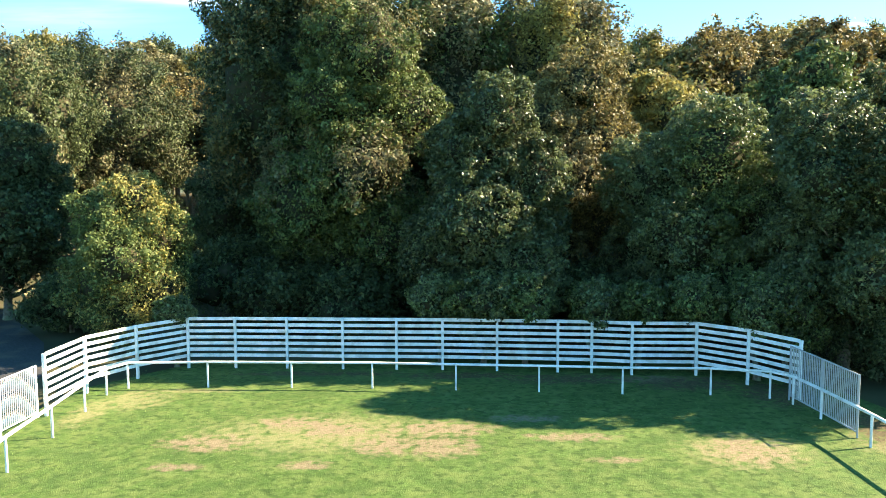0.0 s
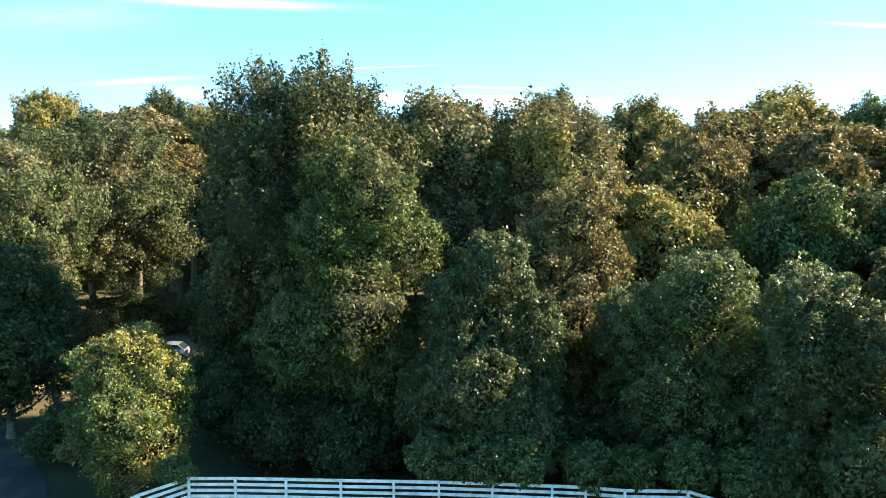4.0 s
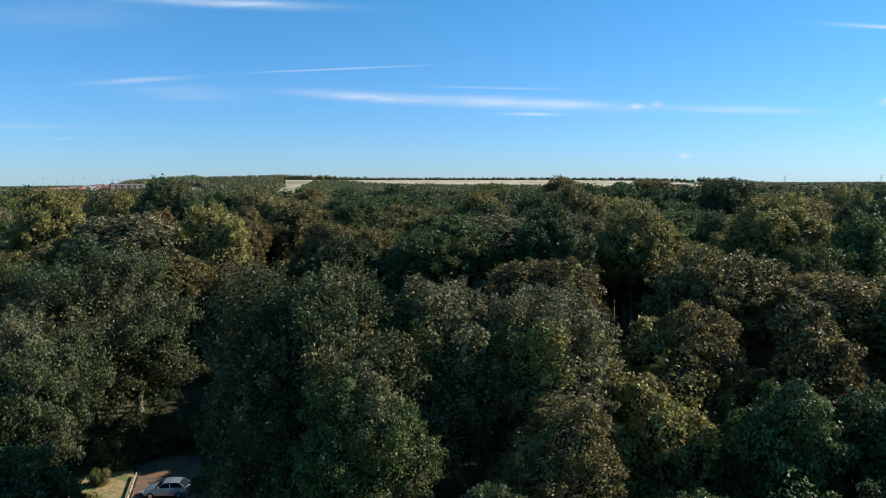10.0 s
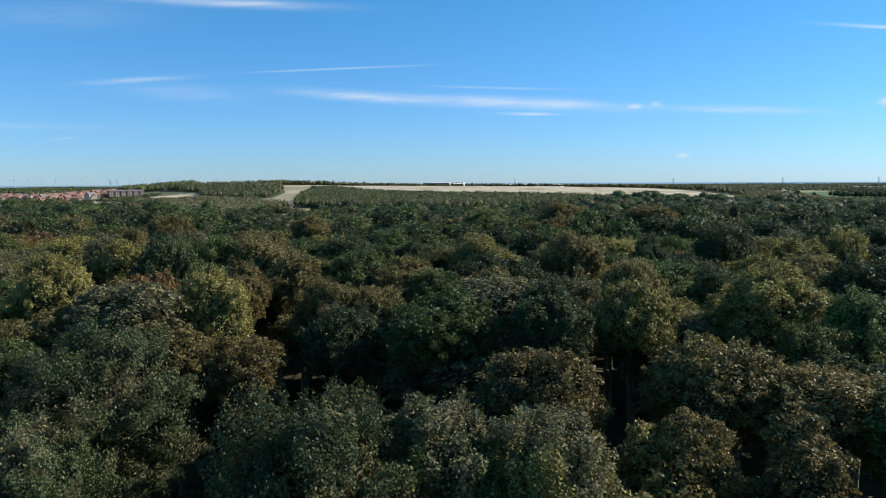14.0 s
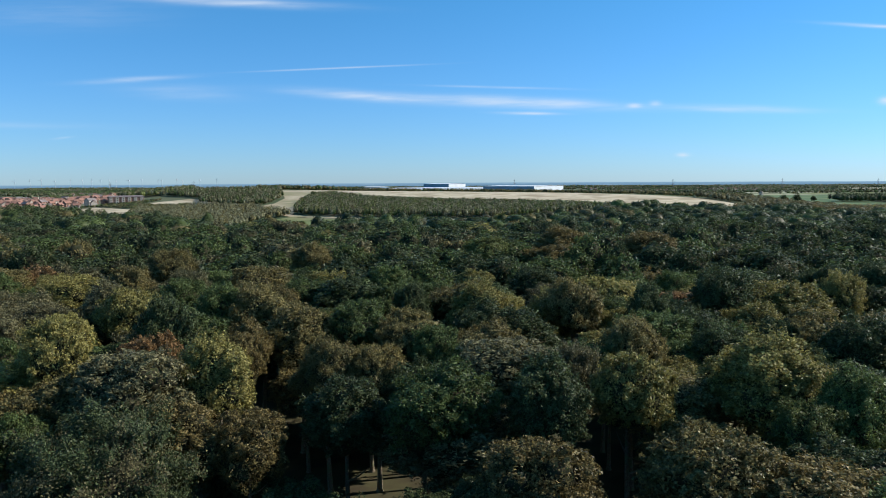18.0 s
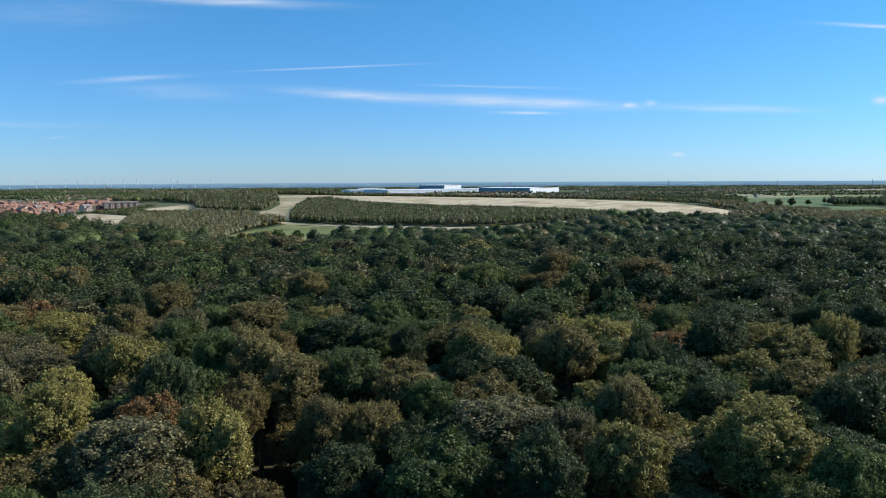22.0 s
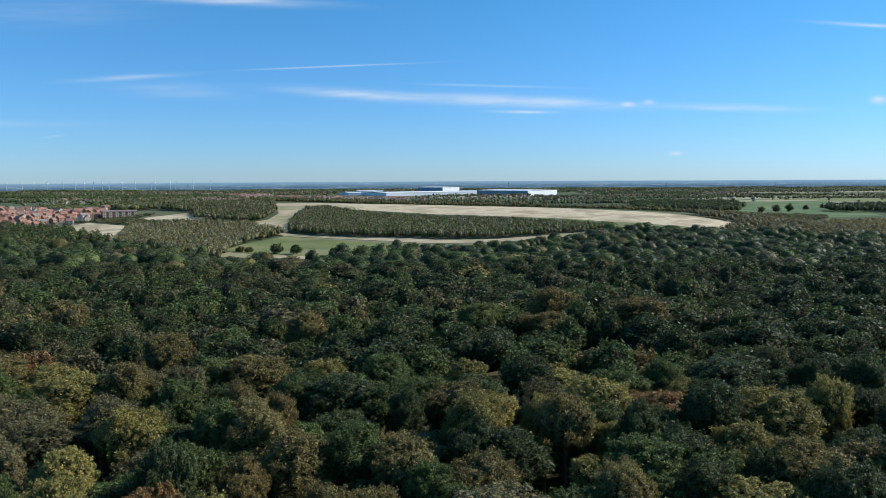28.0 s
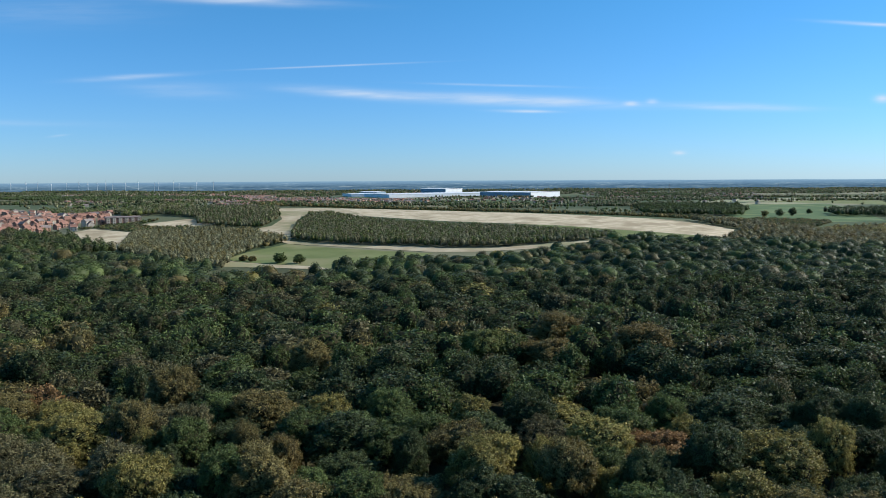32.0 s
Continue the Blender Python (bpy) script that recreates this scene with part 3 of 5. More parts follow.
def limb_mesh(name, r, tall, girth, base, radius, limbs=7):
    """A tapered trunk with forking limbs that reach into the crown."""
    v, f = [], []

    def tube(a, b, ra, rb, bend, seg=5, sides=7):
        a, b = np.array(a, float), np.array(b, float)
        ax = unit(b - a)
        t = unit(np.cross(ax, [0.3, 0.9, 0.2]))
        s = np.cross(ax, t)
        start = len(v)
        for i in range(seg + 1):
            q = i / seg
            c = a + (b - a) * q + np.array(bend) * math.sin(q * math.pi)
            rad = ra + (rb - ra) * q
            for j in range(sides):
                an = 6.2832 * j / sides
                v.append(tuple(c + (t * math.cos(an) + s * math.sin(an)) * rad))
        for i in range(seg):
            for j in range(sides):
                p = start + i * sides + j
                q2 = start + i * sides + (j + 1) % sides
                f.append((p, q2, q2 + sides, p + sides))

    top = tall * 0.86
    tube((0, 0, -0.15), (0, 0, 0.5), girth * 1.5, girth, (0, 0, 0), 2)
    tube((0, 0, 0.4), (r.normal(0, 0.3), r.normal(0, 0.3), top), girth, girth * 0.15, (r.normal(0, 0.25), r.normal(0, 0.25), 0), 7)
    for i in range(limbs):
        z = base + (tall - base) * (0.05 + 0.6 * i / limbs)
        an = i * 2.4 + r.uniform(0, 1)
        reach = radius * r.uniform(0.40, 0.62)
        e = (reach * math.cos(an), reach * math.sin(an), min(tall * 0.93, z + reach * r.uniform(0.5, 1.0)))
        g = girth * (1 - 0.8 * z / tall) * 0.6
        tube((0, 0, z), e, g, g * 0.2, (0, 0, -0.25), 4, 5)
    return mesh_of(name, v, f, [BARK], smooth=True)


WORDS = {"dark": "dark green", "green": "mid green", "light": "light green", "grey": "grey-green", "olive": "olive green",
         "yellow": "yellowing", "glossy": "glossy green", "birch": "pale grey-green", "brown": "browning", "rust": "rust-coloured", "red": "red"}
PLACED = []


def near_tree(x, y, tall, radius, base, tone, cards, size, clumps=46, pointed=0.0, words="", second=None, core=ICO2, name="tree", ragged=0.25, spot=None, lumps=0):
    """A tree close to the fence, with a crown of its own."""
    seed = np.random.default_rng(int(abs(x * 31 + y * 17) * 10) + 3)
    root = new(name)
    root.location = (x, y, h(x, y))
    girth = 0.018 * tall + 0.05
    part("trunk", limb_mesh("trunk", seed, tall, girth, max(base, 0.8), radius), root)
    if lumps:
        c, inner, t = dome(seed, tall, radius, base, lumps, cards, size, ICO3, 0.85, 0.38, 0.72, -0.7, clumps, pointed)
    else:
        c, inner, t = crown(seed, tall, radius, base, clumps, cards, size, pointed, core, ragged=ragged)
    me = quads_mesh("crown", c, NO_QUADS, t, [LEAF[tone], LEAF[second or tone], LEAF[spot[4] if spot else tone], CORE_SHADE])
    pick = np.zeros(len(t), dtype=np.int32)
    if second:
        # whole sprays of the second tone, gathered in patches
        mids = c[t[:, 0]]
        pick = np.sin(mids[:, 0] * 0.9 + y) + np.sin(mids[:, 1] * 1.1 + x) + np.sin(mids[:, 2] * 0.8) + seed.normal(0, 0.8, len(t)) > 0.9
        pick = pick.astype(np.int32)
        if spot:
            pick[(np.linalg.norm(mids - np.array(spot[:3]), axis=1) < spot[3]) & (seed.random(len(t)) < 0.75)] = 2
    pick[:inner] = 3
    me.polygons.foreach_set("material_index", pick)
    part("crown", me, root)
    tagged(root, words or f"{WORDS[tone]} broadleaf tree with a dense leafy crown", "tree", "trees of the wood edge")
    PLACED.append((x, y, radius))
    return root


# the wood's edge behind the white fence
near_tree(-16.4, 38.0, 9.4, 4.2, 0.3, "green", 76000, 0.105, 300, 0.7, "golden-tinged shrubby young tree behind the white fence", "yellow", name="shrub", ragged=0.6)
near_tree(2.0, 38.2, 14.2, 5.2, -0.4, "glossy", 165000, 0.122, 700, 0.75, "dark green pear-shaped tree hanging over the white fence", "dark")
near_tree(12.6, 39.2, 13.0, 6.0, -1.0, "glossy", 175000, 0.120, 700, 0.2, "low broad green tree with fresher tips", "green")
near_tree(17.0, 32.9, 13.0, 4.6, -1.0, "glossy", 150000, 0.115, 650, 0.2, "dense dark green tree beside the metal barrier", "dark")
near_tree(-5.6, 43.6, 19.0, 5.8, 1.2, "green", 125000, 0.142, 460, 0.45, "tall light green tree with bare inner branches", "grey")
near_tree(-9.0, 49.6, 23.2, 8.0, 3.0, "dark", 125000, 0.165, 420, 0.0, "tallest dark green tree with a domed crown", "olive", lumps=26)
near_tree(-1.0, 53.5, 21.8, 5.6, 7.0, "grey", 66000, 0.165, 260, 0.0, "tall grey-green tree behind the light green one", "green", lumps=22)
near_tree(6.8, 53.0, 21.4, 5.6, 7.0, "grey", 66000, 0.165, 260, 0.0, "tall olive tree with a rounded top", "yellow", lumps=22)
near_tree(6.6, 45.0, 16.4, 4.8, 2.0, "olive", 78000, 0.140, 300, 0.2, "", "grey")
near_tree(11.8, 58.0, 17.6, 5.0, 2.0, "olive", 39432, 0.243, 216, 0.0, "olive tree with browning leaves and one red spray", "brown", spot=(-0.4, -3.2, 16.0, 1.3, "red"))
near_tree(17.2, 57.0, 19.4, 5.2, 2.0, "yellow", 39432, 0.243, 216, 0.0, "straw-tinged tree with browning leaves", "brown")
near_tree(14.0, 51.0, 15.8, 4.4, 2.0, "yellow", 42000, 0.20, 194, 0.0, "", "olive")
near_tree(21.3, 47.0, 17.6, 4.8, 2.0, "green", 55529, 0.198, 237, 0.4, "", "dark")
near_tree(27.5, 47.5, 16.0, 5.2, 1.5, "dark", 46276, 0.210, 216, 0.1)
near_tree(-37.6, 79.0, 22.4, 10.8, 1.5, "dark", 120000, 0.19, 420, 0.0, "broad dark green tree with a wide domed crown", "grey", lumps=30)
near_tree(-33.5, 57.5, 19.2, 6.0, 5.0, "dark", 60000, 0.165, 260, 0.0, "grey-green tree with pale sunlit leaves", "grey", lumps=22)
near_tree(-28.0, 47.0, 12.5, 4.6, 0.8, "dark", 49361, 0.185, 216, 0.1)
near_tree(-36.0, 48.0, 15.0, 5.0, 0.8, "dark", 30848, 0.223, 194, 0.1)
near_tree(27.0, 56.0, 20.5, 5.2, 2.0, "brown", 36614, 0.243, 216, 0.1, "", "olive")
near_tree(-14.2, 51.0, 11.5, 3.6, 0.6, "dark", 42000, 0.150, 200, 0.1, "dark green understorey tree beside the car park")
near_tree(-25.0, 91.0, 15.0, 6.0, 0.6, "dark", 32000, 0.22, 200, 0.1, "dark green tree at the back of the car park")
near_tree(-16.5, 83.0, 13.0, 5.0, 0.6, "dark", 26000, 0.22, 180, 0.1, "dark green tree at the back of the car park")
near_tree(26.0, 38.5, 14.0, 5.4, 0.4, "dark", 43186, 0.198, 216, 0.1)

near_tree(25.2, 32.0, 12.0, 4.6, 0.3, "dark", 37555, 0.198, 162, 0.1)
near_tree(33.5, 36.0, 13.5, 5.0, 0.3, "green", 24143, 0.223, 135, 0.1)

# young trees whose sprays hang over the top of the boards
for x, y, tall, rad, low in ((1.4, 34.7, 4.6, 1.7, 1.95), (3.3, 34.6, 4.4, 1.5, 2.0), (-0.6, 35.2, 4.2, 1.4, 2.1), (6.4, 34.3, 4.0, 1.4, 1.95), (8.4, 34.1, 4.0, 1.2, 2.0), (10.9, 33.8, 4.4, 1.4, 1.9), (13.0, 32.2, 4.6, 1.4, 1.7), (14.3, 32.2, 5.0, 1.7, 0.9), (-12.9, 34.7, 3.3, 0.9, 1.9)):
    near_tree(x, y, tall, rad, low, "glossy", 9000, 0.115, 90, 0.0, "slim young tree with sprays hanging over the boards", "green", ragged=0.4)

# undergrowth in the shade behind the boards
for x, y, tall, rad in ((-5.6, 40.6, 3.8, 2.8), (-6.5, 53.0, 5.5, 3.8), (-11.5, 58.0, 4.5, 3.6), (0.5, 52.0, 5.5, 3.6), (-18.0, 54.5, 3.4, 2.6), (-9.5, 42.0, 4.2, 3.0), (-2.5, 43.0, 4.5, 3.0), (7.5, 40.0, 4.0, 2.6), (-13.0, 46.0, 5.0, 3.4), (14.5, 45.5, 5.0, 3.2), (-22.0, 43.0, 3.2, 2.4), (-31.5, 79.0, 4.0, 3.0), (-27.0, 80.5, 3.6, 2.8), (-35.0, 77.0, 4.2, 3.0), (-20.0, 85.0, 4.0, 3.0), (-35.5, 77.0, 3.0, 2.2)):
    near_tree(x, y, tall, rad, 0.1, "dark", 11000, 0.17, 48, 0.0, "dark green undergrowth shrub in the shade", name="shrub")

# bracken and long grass on the bank beside the car park
for x, y, tall, rad in ((-29.0, 62.6, 0.7, 0.9), (-32.6, 66.6, 0.8, 1.0), (-33.8, 71.0, 1.3, 1.2), (-33.4, 63.4, 1.2, 1.3), (-29.6, 58.6, 1.1, 1.3), (-26.8, 57.6, 1.1, 1.2), (-33.6, 75.2, 1.6, 1.6)):
    near_tree(x, y, tall, rad, 0.05, "yellow", 2600, 0.10, 60, 0.0, "clump of yellowing bracken and long grass", "green", name="shrub")

# shared crowns for the wood further in
TRUNKS = [limb_mesh("trunk", np.random.default_rng(40 + i), 22.0, 0.42, 8.0, 4.8, 5) for i in range(3)]
MID = []
for i in range(9):
    r = np.random.default_rng(90 + i)
    if i % 3 == 2:
        c, inner, t = crown(r, 22.0, 5.0, 10.5, 320, 30000, 0.19, (0.0, 0.15, 0.0, 0.3)[i % 4], ICO2, ragged=(0.2, 0.3)[i % 2], lobes=14, upper=0.3)
    else:
        c, inner, t = dome(r, 22.0, 5.0, (10.5, 12.0)[i % 2], (26, 34, 20)[i % 3], 30000, 0.19, ICO3, 0.85, (0.40, 0.34, 0.44)[i % 3], 0.72, -0.6, (260, 330, 210)[i % 3])
    me = quads_mesh("crown", c, NO_QUADS, t, [LEAF["green"], CORE_SHADE])
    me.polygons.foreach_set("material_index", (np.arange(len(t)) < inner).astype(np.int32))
    MID.append(me)


def mid_tree(x, y, tall, radius, tone, i, words=""):
    root = new("tree")
    root.location = (x, y, h(x, y))
    root.rotation_euler = (0, 0, rng.uniform(0, 6.28))
    s = tall / 22.0
    tr = part("trunk", TRUNKS[i % 3], root)
    cr = part("crown", MID[i % 9], root)
    tr.scale = (s, s, s)
    cr.scale = (radius / 5.0, radius / 5.0, s)
    cr.material_slots[0].link = "OBJECT"
    cr.material_slots[0].material = LEAF[tone]
    tagged(root, words or f"{WORDS[tone]} broadleaf tree standing in the wood", "tree", "trees of the wood")
    PLACED.append((x, y, radius))


# trees of the wood that stand out by their colour or shape: x, y, height, radius, kind, form
SPECIAL = [
    (-41.5, 112, 29.3, 5.0, "dark", 0), (52.5, 145, 29.0, 6.0, "dark", 1), (24, 142, 28.0, 6.0, "olive", 3), (60, 108, 26.5, 6.5, "dark", 4),
    (40.5, 93.0, 27.0, 7.2, "yellow", 0), (22.6, 91.5, 25.4, 5.6, "yellow", 3), (29.6, 99.0, 20.5, 7.6, "olive", 1), (9.0, 70.5, 22.6, 6.4, "brown", 2),
    (19.1, 58.0, 19.8, 3.9, "brown", 5), (25.8, 71.0, 22.4, 6.6, "olive", 4), (34.0, 66.6, 20.6, 6.8, "brown", 1), (11.6, 86.5, 26.0, 5.4, "dark", 0),
    (6.5, 121, 23.6, 6.2, "olive", 3), (6.8, 145, 27.0, 6.2, "yellow", 0), (21.0, 151, 24.6, 4.4, "yellow", 4), (-30.6, 99.0, 26.0, 5.8, "yellow", 0),
    (-42.0, 106, 25.8, 5.0, "rust", 2), (-56.3, 136, 27.2, 6.6, "yellow", 3), (-53.2, 101, 28.0, 4.8, "yellow", 1), (-17.4, 110, 23.4, 5.0, "olive", 6),
    (-3.1, 106, 20.6, 7.4, "dark", 4), (66.5, 249, 29.0, 10.0, "brown", 1), (40.4, 266, 30.0, 9.0, "brown", 0), (34.3, 244, 25.6, 9.0, "brown", 3),
    (54.9, 134, 24.2, 6.6, "yellow", 0), (60.7, 122, 25.0, 6.8, "olive", 3), (80.2, 153, 27.4, 5.0, "yellow", 4), (39.8, 82.0, 21.8, 4.2, "light", 1),
    (46.8, 85.0, 25.0, 5.0, "green", 0), (-31.3, 87.0, 20.6, 6.0, "brown", 5), (-23.1, 87.0, 20.2, 5.0, "brown", 2), (-22.1, 118, 18.0, 6.6, "brown", 8),
    (13.0, 248, 28.0, 8.0, "light", 3), (-42.2, 237, 27.0, 7.0, "olive", 0), (-70.7, 194, 29.0, 6.6, "olive", 1), (-127.5, 260, 25.9, 6.8, "olive", 4),
    (-31.2, 115, 25.0, 4.4, "brown", 3), (33.3, 142, 22.5, 5.0, "yellow", 3), (-12.5, 93, 22.0, 6.4, "dark", 0), (-20, 152, 21.0, 7.0, "dark", 1),
    (-49.5, 92, 22.0, 6.0, "olive", 3), (-57, 88, 21.5, 5.5, "brown", 1), (48, 72, 20.5, 6.0, "brown", 4), (52, 96, 23.0, 6.0, "dark", 3),
]
for x, y, tall, radius, tone, form in SPECIAL:
    mid_tree(x, y, tall, radius, tone, form)

# the wood fills the flat land as far as the fields
EDGE_U = [-0.75, -0.58, -0.42, -0.38, -0.29, -0.16, -0.14, 0.0, 0.1, 0.22, 0.38, 0.46, 0.58, 0.75]
EDGE_R = [660, 640, 590, 600, 488, 480, 545, 610, 620, 700, 705, 690, 700, 700]


def wood_ends(x, y):
    return np.interp(x / max(y, 1), EDGE_U, EDGE_R)


for x, y, tall, radius, form in ((-14, 67, 7.5, 3.6, 2), (-9, 71, 10, 4.4, 0), (-8, 61, 11, 4.4, 3), (-3, 67, 13.5, 5.0, 5), (3, 62, 16, 5.0, 1), (4, 72, 17, 5.2, 4), (-2, 77, 14, 5.0, 2), (-13, 77, 9, 4.2, 1)):
    mid_tree(x, y, tall, radius, "dark", form, "low dark green tree in a gap of the wood")
CLEAR = [(-45, 76, 8), (42.4, 86, 6), (80, 146, 6), (-29.0, 65.0, 9.0), (-20, 66, 9.0), (-12, 67, 9.0), (-4, 69, 10.0), (-9, 76, 6.0), (3, 76, 6.0), (2, 62, 6.0), (-6, 58, 6.0)]
TONES = ["dark", "green", "light", "grey", "olive", "yellow", "brown", "rust", "birch"]
spots = []
y = 50.0
row = 0
while y < 960:
    gap = 9.8 if y < 150 else 11.4
    x = -(0.66 * y + 24) + (row % 2) * gap / 2
    while x < 0.66 * y + 24:
        px, py = x + rng.uniform(-3.6, 3.6), y + rng.uniform(-3.6, 3.6)
        rad = float(np.clip(rng.normal(6.3, 1.5), 3.6, 9.5))
        if py < wood_ends(px, py) and not (py < 66 and -42 < px < -10) and all((px - a) ** 2 + (py - b) ** 2 > c * c for a, b, c in CLEAR):
            spots.append((px, py, rad))
        x += gap
    y += gap * 0.87
    row += 1
near_spots, far_spots = [], []
cells = {}
for a, b, c in PLACED:
    cells.setdefault((int(a // 12), int(b // 12)), []).append((a, b, c))
for s in spots:
    ci, cj = int(s[0] // 12), int(s[1] // 12)
    if any((s[0] - a) ** 2 + (s[1] - b) ** 2 < (0.60 * (c + s[2])) ** 2
           for i in (-1, 0, 1) for j in (-1, 0, 1) for a, b, c in cells.get((ci + i, cj + j), ())):
        continue
    (near_spots if len(near_spots) < 225 else far_spots).append(s)


def tone_at(x, y):
    """Kinds of tree grow in loose drifts."""
    v = noise.noise((x / 38, y / 38, 1.7)) + 0.55 * rng.normal()
    w = noise.noise((x / 60, y / 60, 9.1)) + 0.5 * rng.normal()
    if x > 0 and y < 110:
        v += 0.35
    if y > 200:
        v -= 0.15
    if x / y > 0.3 and y > 120:
        v -= 0.4
    if x / y > 0.28 and y < 85:
        v -= 0.75
    if x < -25 and 85 < y < 190:
        v += 0.3
    if 80 < y < 190:
        v += 0.18
    if x / y > 0.33 and y > 150:
        v -= 0.25
    if y > 280:
        v = 0.6 * v - 0.12
    if y < 80 and x < 5:
        return "dark" if w < 0.4 else "green"
    if v > 1.05:
        return "rust" if w > 0.9 else "brown" if w > 0 else "yellow"
    if v > 0.45:
        return "olive" if w < 0.25 else "yellow"
    if v > -0.1:
        return "green" if w < 0.35 else "grey"
    return "dark" if w < 0.55 else "green"


for i, (x, y, rad) in enumerate(near_spots):
    tall = float(np.clip(rng.normal(23.6, 2.8), 16, (25.5 if abs(x) < 0.15 * y else 27.5) if y > 130 else 24.8 if abs(x) < 24 else 26)) - (4.0 if y < 75 else 5.0 if y < 94 and x > 0.15 * y else 0)
    mid_tree(x, y, tall, rad * (1.12 if y > 85 else 1.0), tone_at(x, y), int(rng.integers(0, 24)))

# further off the crowns run together into one wood
FAR = []
for i in range(10):
    r = np.random.default_rng(300 + i)
    FAR.append([dome(r, 22.0, 5.0, 9.5, (30, 40, 22)[i % 3], 3200, 0.40, ICO2, 0.85, (0.40, 0.32, 0.44)[i % 3], 0.74, -0.3, 120),
                dome(r, 22.0, 5.0, 9.0, (24, 30, 18)[i % 3], 1000, 0.56, ICO2, 0.75, (0.36, 0.30, 0.40)[i % 3], 0.82, -0.3, 70),
                dome(r, 22.0, 5.0, 8.5, (14, 18, 10)[i % 3], 560, 0.56, ICO2, 0.6, (0.30, 0.24, 0.36)[i % 3], 0.90, -0.3)])


def far_wood(name, places, label, templates):
    """Many crowns as one mesh; places: x, y, height, radius, tone."""
    cs, ts, mt = [], [], []
    base = 0
    for k, (x, y, tall, rad, tone) in enumerate(places):
        c, inner, t = templates(k, y)
        an = rng.uniform(0, 6.28)
        ca, sa = math.cos(an) * rad / 5.0, math.sin(an) * rad / 5.0
        cc = np.empty_like(c)
        cc[:, 0] = c[:, 0] * ca - c[:, 1] * sa + x
        cc[:, 1] = c[:, 0] * sa + c[:, 1] * ca + y
        cc[:, 2] = c[:, 2] * tall / 22.0 + h(x, y)
        cs.append(cc)
        ts.append(t + base)
        mi = TONES.index(tone)
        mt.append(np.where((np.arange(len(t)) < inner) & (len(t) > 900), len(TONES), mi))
        base += len(c)
    me = quads_mesh(name, np.concatenate(cs), np.zeros((0, 4), int), np.concatenate(ts), [LEAF[t] for t in TONES] + [CORE_SHADE])
    me.polygons.foreach_set("material_index", np.concatenate(mt).astype(np.int32))
    return tagged(new(name, me), label, "trees", kind="stuff")


far_places = [(x, y, float(np.clip(rng.normal(22.6, 2.7), 16, 28)) * float(np.interp(y, [250, 450, 900], [1.0, 0.86, 0.62])) * (0.93 if y > 480 and x > 0.2 * y else 0.82 if y > 480 and x > -0.03 * y else 1.13 if y > 470 and x < -0.12 * y else 1.0), rad * 1.1, tone_at(x, y)) for x, y, rad in far_spots]
far_wood("wood", far_places, "broad mixed wood of green and autumn-tinged crowns", lambda k, y: FAR[k % 10][0 if y < 250 else 1 if y < 450 else 2])

# ---- fields, plantations and the plain ----
STUBBLE = mottled("cut_stubble", (0.44, 0.36, 0.235), (0.58, 0.485, 0.335), 0.10, (0.34, 0.27, 0.17), 0.03, 0.95)
DRYGRASS = mottled("dry_grass", (0.34, 0.27, 0.17), (0.45, 0.38, 0.26), 0.06, (0.26, 0.24, 0.13), 0.02, 0.95)
PASTURE = mottled("pasture", (0.125, 0.150, 0.050), (0.165, 0.190, 0.068), 0.03, (0.21, 0.205, 0.095), 0.012, 0.95)
CROP = mottled("crop_field", (0.065, 0.115, 0.042), (0.095, 0.145, 0.052), 0.02, (0.14, 0.18, 0.07), 0.01, 0.95)
PALE = mottled("pale_field", (0.26, 0.25, 0.15), (0.36, 0.33, 0.21), 0.01, (0.22, 0.24, 0.12), 0.006, 0.95)
patch("field", [(-165, 1205), (-60, 1150), (0, 1112), (100, 1055), (166, 1004), (222, 952), (264, 932), (301, 890), (327, 851), (300, 789), (273, 787), (221, 812), (173, 842), (140, 872), (91, 901), (-2, 958), (-103, 1042)],
      STUBBLE, "pale cut stubble field over a low mound", 0.3)
patch("field", [(91, 900), (140, 871), (173, 841), (221, 811), (273, 786), (298, 788), (292, 774), (209, 765), (174, 776), (169, 822), (138, 850)], PASTURE, "green grass strip below the stubble", 0.3)
patch("field", [(-262, 1190), (-166, 1206), (-104, 1043), (-199, 1072), (-189, 983), (-175, 893), (-171, 846), (-110, 803), (-37, 774), (9, 750), (53, 742), (73, 747), (99, 751), (122, 759), (151, 763), (183, 778), (204, 769), (201, 756), (154, 748), (119, 738), (79, 727), (30, 722), (-7, 728), (-46, 752), (-106, 787), (-168, 823), (-234, 917), (-280, 943), (-289, 975), (-243, 952), (-221, 979), (-220, 1044)],
      DRYGRASS, "dry straw-coloured grass ride round the plantation", 0.35)
patch("field", [(-204, 721), (-197, 762), (-168, 822), (-106, 776), (-46, 741), (-10, 721), (-50, 640), (-90, 630), (-110, 656), (-159, 677), (-194, 700)], PASTURE, "green meadow with two round trees", 0.3)
patch("field", [(-200, 676), (-196, 699), (-160, 676), (-109, 655), (-90, 630), (-140, 648), (-190, 660)], DRYGRASS, "strip of dry grass beside the wood", 0.3)
patch("field", [(-480, 978), (-469, 1015), (-392, 958), (-372, 921), (-368, 885), (-325, 800), (-375, 805), (-421, 893)], STUBBLE, "pale cut stubble field beside the housing", 0.3)
patch("field", [(-412, 1040), (-360, 1080), (-300, 1020), (-330, 1000), (-381, 1005)], STUBBLE, "small pale field between the woods", 0.3)
patch("field", [(-520, 1700), (-400, 1750), (-330, 1420), (-420, 1400)], DRYGRASS, "pale grass field beyond the wood", 0.3, 40)
